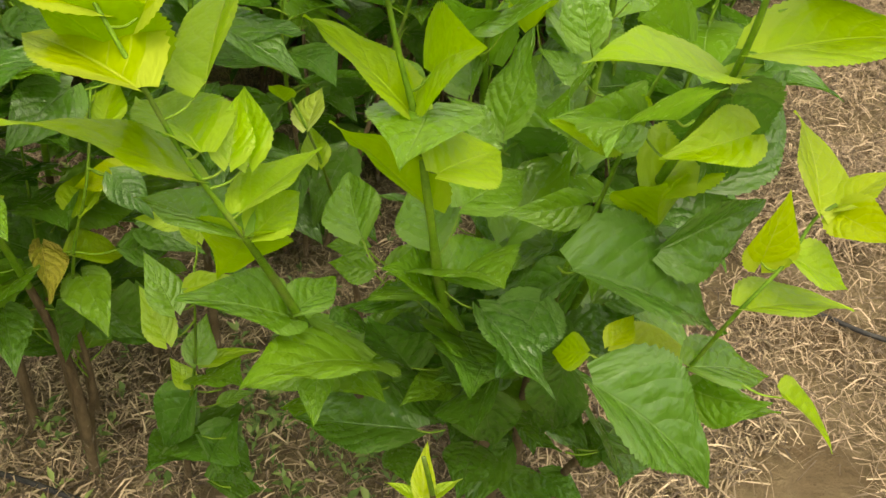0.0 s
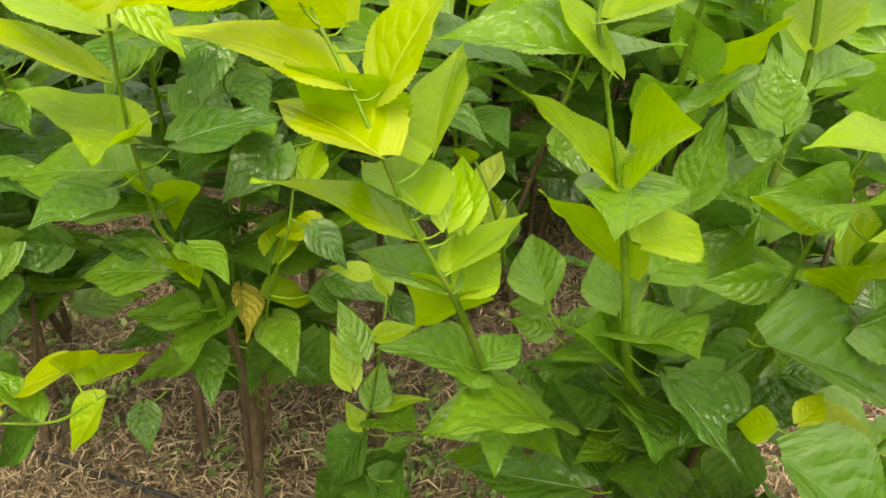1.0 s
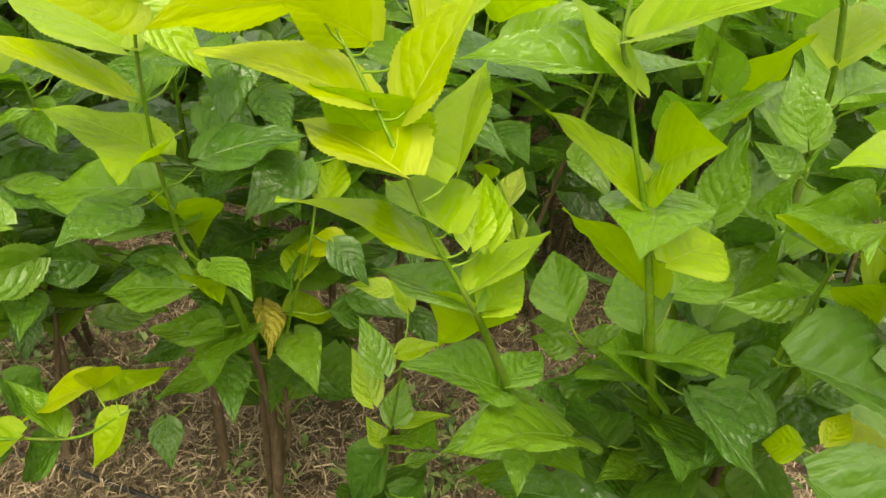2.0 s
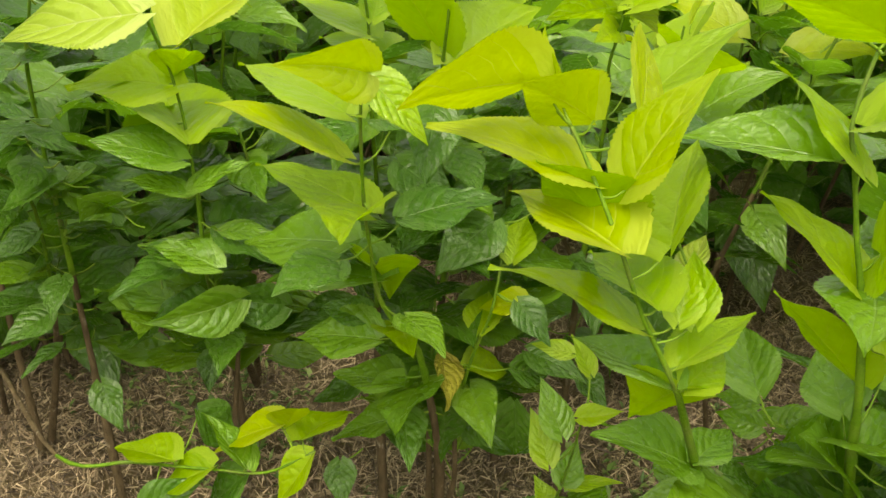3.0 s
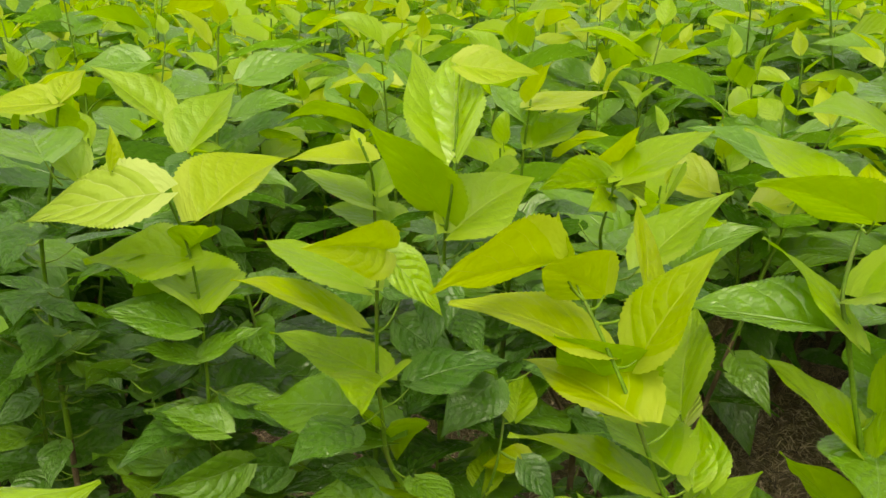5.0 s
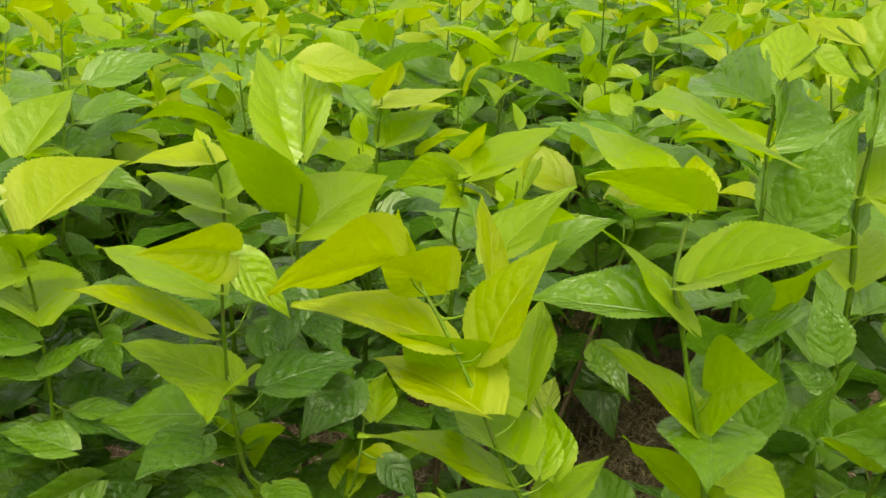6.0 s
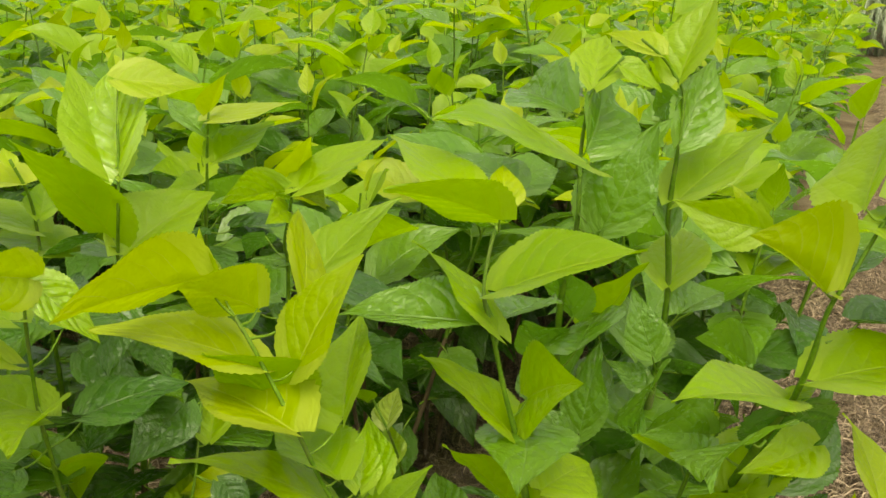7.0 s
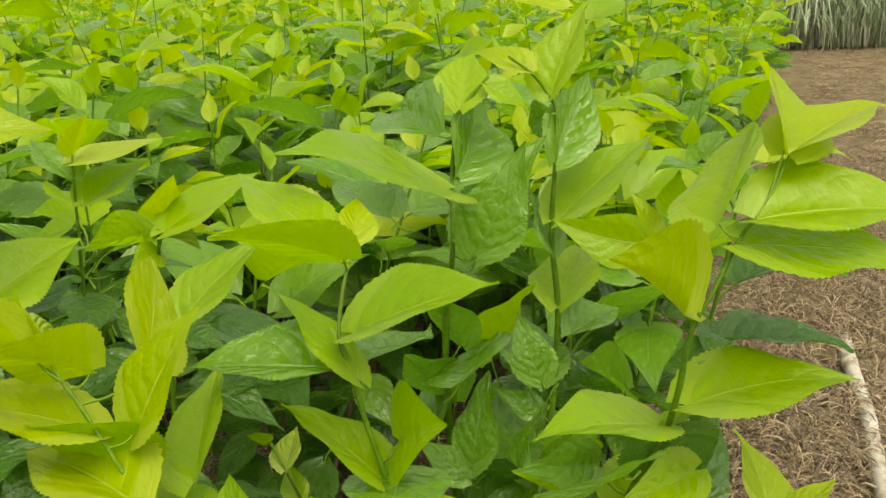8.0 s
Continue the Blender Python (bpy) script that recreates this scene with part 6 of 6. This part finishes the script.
def grow(rng, height, shoots, mature=0):
    """Stems (lines with radii) and leaves (age, pose, length) of a bush that stands at the origin."""
    stems, leaves = [], []
    for s in range(shoots):
        a = 2 * math.pi * (s + rng.uniform(-0.3, 0.3)) / shoots
        out = rng.uniform(0.10, 0.26) if shoots > 1 else 0.04
        h = height * rng.uniform(0.82, 1.06)
        foot = Vector((math.cos(a) * 0.03, math.sin(a) * 0.03, 0.0))
        line = smooth_line([foot, foot + Vector((math.cos(a) * out * 0.35, math.sin(a) * out * 0.35, h * 0.3)),
                            foot + Vector((math.cos(a) * out * 0.8 + rng.uniform(-0.03, 0.03), math.sin(a) * out * 0.8 + rng.uniform(-0.03, 0.03), h * 0.65)),
                            foot + Vector((math.cos(a) * out + rng.uniform(-0.04, 0.04), math.sin(a) * out + rng.uniform(-0.04, 0.04), h))], 7)
        stems.append((line, [0.0065 - 0.0045 * i / (len(line) - 1) for i in range(len(line))]))
        nodes = int(rng.uniform(15, 20) * (1.6 if mature else 1.1))
        turn = rng.uniform(0, 6.3)
        for k in range(nodes):
            t = 0.15 + 0.845 * (k / (nodes - 1)) ** 0.85
            i = t * (len(line) - 1)
            j = min(int(i), len(line) - 2)
            p = line[j].lerp(line[j + 1], i - j)
            turn += 2.4 + rng.uniform(-0.5, 0.5)
            rank = nodes - 1 - k
            if rank == 0:
                age, ln, el = rng.choice((0, 1, 1)), rng.uniform(0.05, 0.08), rng.uniform(50, 78)
            elif rank < 2:
                age, ln, el = rng.choice((0, 1, 1)), rng.uniform(0.06, 0.10), rng.uniform(15, 55)
            elif rank < 5:
                age, ln, el = rng.choice((0, 1, 1, 2, 2, 2)), rng.uniform(0.145, 0.20), rng.uniform(-8, 26)
            elif rank < 8:
                age, ln, el = rng.choice((2, 2, 2, 3, 3)), rng.uniform(0.145, 0.205), rng.uniform(-15, 30)
            elif rank < 11:
                age, ln, el = (2 if rng.random() < 0.45 else 3), rng.uniform(0.13, 0.19), rng.uniform(-35, 15)
            else:
                age, ln, el = 3, rng.uniform(0.10, 0.17), rng.uniform(-60, -5)
            # mature: older drooping leaves, whose dark colour also carries some of the shade
            if mature and rank > 1:
                age, el, ln = (3 if rng.random() < 0.96 else 2), el - 20, ln * 1.12
            elif mature:
                age = 1
            d = Vector((math.cos(turn) * math.cos(radians(el)), math.sin(turn) * math.cos(radians(el)), math.sin(radians(el))))
            pet = 0.27 * ln
            base = p + Vector((d.x, d.y, 0.45)).normalized() * pet
            m, _ = leaf_pose(base, base + d * ln, rng.uniform(-35, 35))
            leaves.append((age, m @ Matrix.Scale(ln, 4), ln))
    return stems, leaves


def stem_mesh(stems, sides):
    v, f, slots = [], [], []
    for line, radii in stems:
        a, b = tube(line, radii, sides, False)
        o = len(v)
        v += a
        f += [tuple(i + o for i in q) for q in b]
        for i in range(len(line) - 1):
            slots += [1 if line[i].z < 0.4 else 0] * sides
    return mesh_of("stem", v, f, [STEM, BARK], slots=slots)


def full_bush(place, seed, height, shoots, mature=0):
    """A bush whose leaves are all parts of their own."""
    rng = random.Random(seed)
    bush = mulberry(place, "mulberry bush with dense dark-green grown leaves" if mature else "mulberry bush with green leaves and lighter young tips")
    bush.matrix_basis = pose(place[0], place[1], lie(*place) - 0.01)
    stems, leaves = grow(rng, height, shoots, mature)
    for s in stems:
        ob = new("stem", stem_mesh([s], 6))
        ob.parent = bush
    for age, m, ln in leaves:
        ob = new("leaf", FINE_MESH[age][rng.randrange(7)])
        ob.parent = bush
        ob.matrix_basis = m
    return bush


def far_bush(seed, height, shoots, mature=0):
    """A bush for the distance: stems and one joined crown."""
    rng = random.Random(seed)
    bush = mulberry((0, 0), "mulberry bush in the rows farther off with dark grown leaves" if mature else "mulberry bush in the rows farther off with bright young tips")
    stems, leaves = grow(rng, height, shoots, mature)
    ob = new("stem", stem_mesh(stems, 4))
    ob.parent = bush
    verts, faces, uvs, slots = [], [], [], []
    for age, m, ln in leaves:
        v, f, uv, s = COARSE[age][rng.randrange(7)]
        o = len(verts)
        verts += [tuple(m @ Vector(p)) for p in v]
        faces += [tuple(i + o for i in q) for q in f]
        uvs += uv
        slots += [4 if i else age for i in s]
    ob = new("crown", mesh_of("crown", verts, faces, CROWN_LEAF + [PETIOLE], uvs=uvs, slots=slots))
    ob.parent = bush
    return bush


def open_ground(x, y):
    """Whether a bush of the rows may stand here: clear of the near bushes and of the walker's stand."""
    a, b = x * ACROSS.x + y * ACROSS.y, x * ALONG.x + y * ALONG.y
    if a > -0.22 - 0.04 * max(0, b - 4) or (b > 9.8 and a > -1.0):
        return False
    if -1.62 < a and -0.75 < b < 1.25:
        return False
    if x > -1.25 and -0.9 < y < 0.6:
        return False
    return True


TEMPLATES = [far_bush(300 + k, h, s) for k, (h, s) in enumerate([(0.92, 5), (0.98, 6), (0.88, 5), (1.02, 5), (0.95, 6), (0.90, 4), (1.05, 5)])]
TEMPLATES += [far_bush(320 + k, h, s, 1) for k, (h, s) in enumerate([(0.95, 6), (1.0, 5), (0.9, 6)])]
rng = random.Random(5)
used = set()
spots = []
for row in range(-3, 34):
    a = -0.34 - 0.52 * row
    for k in range(-22, 42):
        b = 0.38 * k + rng.uniform(-0.08, 0.08) + 0.2 * (row % 2)
        aa = a + rng.uniform(-0.07, 0.07)
        p = ACROSS * aa + ALONG * b
        size, turn, pick, full = rng.uniform(0.9, 1.08), rng.uniform(0, 360), rng.randrange(7), rng.randrange(10000)
        if row == 0 and b > 1.6:
            p -= ACROSS * 0.12
            size *= 0.87
        if not open_ground(p.x, p.y) or p.x < -9 or p.x > 9 or p.y > 16 or p.y < -2.5:
            continue
        # sparse bushes behind the camera: unseen, added for bounced light and reflections
        if p.y < 0 and rng.random() < 0.35:
            continue
        spots.append((p.x, p.y, size, turn, pick, full))

spots.sort(key=lambda s: math.hypot(s[0] + 0.1, s[1]) + (3.0 if s[1] < 0.2 else 0.0))
single, far_v, far_f, far_uv, far_s, near_count = 0, [], [], [], [], 0


def light_crown(seed, height, shoots, mature=0):
    """Mesh arrays of a bush for the farthest rows: the upper leaves alone."""
    rng = random.Random(seed)
    verts, faces, uvs, slots = [], [], [], []
    for age, m, ln in grow(rng, height, shoots, mature)[1]:
        if m.translation.z < 0.45:
            continue
        v, f, uv, s = PLAIN[age][rng.randrange(7)]
        faces += [tuple(i + len(verts) for i in q) for q in f]
        verts += [tuple(m @ Vector(p)) for p in v]
        uvs += uv
        slots += [age] * len(f)
    return np.array(verts, dtype=np.float32), faces, np.array(uvs, dtype=np.float32), slots


PLAIN = shared_leaves(4, 1, False)
LIGHT = [light_crown(340 + k, 0.95 + 0.03 * (k % 3), 4 + k % 3, k > 6) for k in range(10)]


def joined(pick, m):
    """Add a bush, at the pose m, to the far rows."""
    global near_count
    co, faces, uv, slots = LIGHT[pick]
    far_v.append(co @ np.array(m.to_3x3()).T + np.array(m.translation))
    far_f.extend([tuple(i + near_count for i in q) for q in faces])
    far_uv.append(uv)
    far_s.extend(slots)
    near_count += len(co)


for x, y, size, turn, pick, full in spots:
    d = math.hypot(x + 0.1, y)
    ahead = y > 0.2 and abs(x + 0.1) < 0.75 * y + 0.6
    # bushes to the left: older foliage, with the shade there partly put into its colour
    grown = x < -0.92 * y - 0.05
    if grown:
        pick = 7 + pick % 3
    src = TEMPLATES[pick]
    m = pose(x, y, lie(x, y) - 0.01, 0, 0, turn) @ Matrix.Scale(size, 4)
    if ahead and d < 2.75:
        full_bush((x, y), full, 0.96 * size, 4 + full % 3, grown)
        single += 1
    elif single < 265:
        single += 1
        if pick not in used:
            used.add(pick)
            src.matrix_basis = m
        else:
            copy_thing(src, m)
    else:
        joined(pick, m)
far = mesh_of("far_rows", np.concatenate(far_v).tolist(), far_f, CROWN_LEAF, uvs=np.concatenate(far_uv), slots=far_s)
tagged(new("far_mulberry_rows", far), "dense rows of mulberry bushes reaching into the distance", "shrubs", kind="stuff")
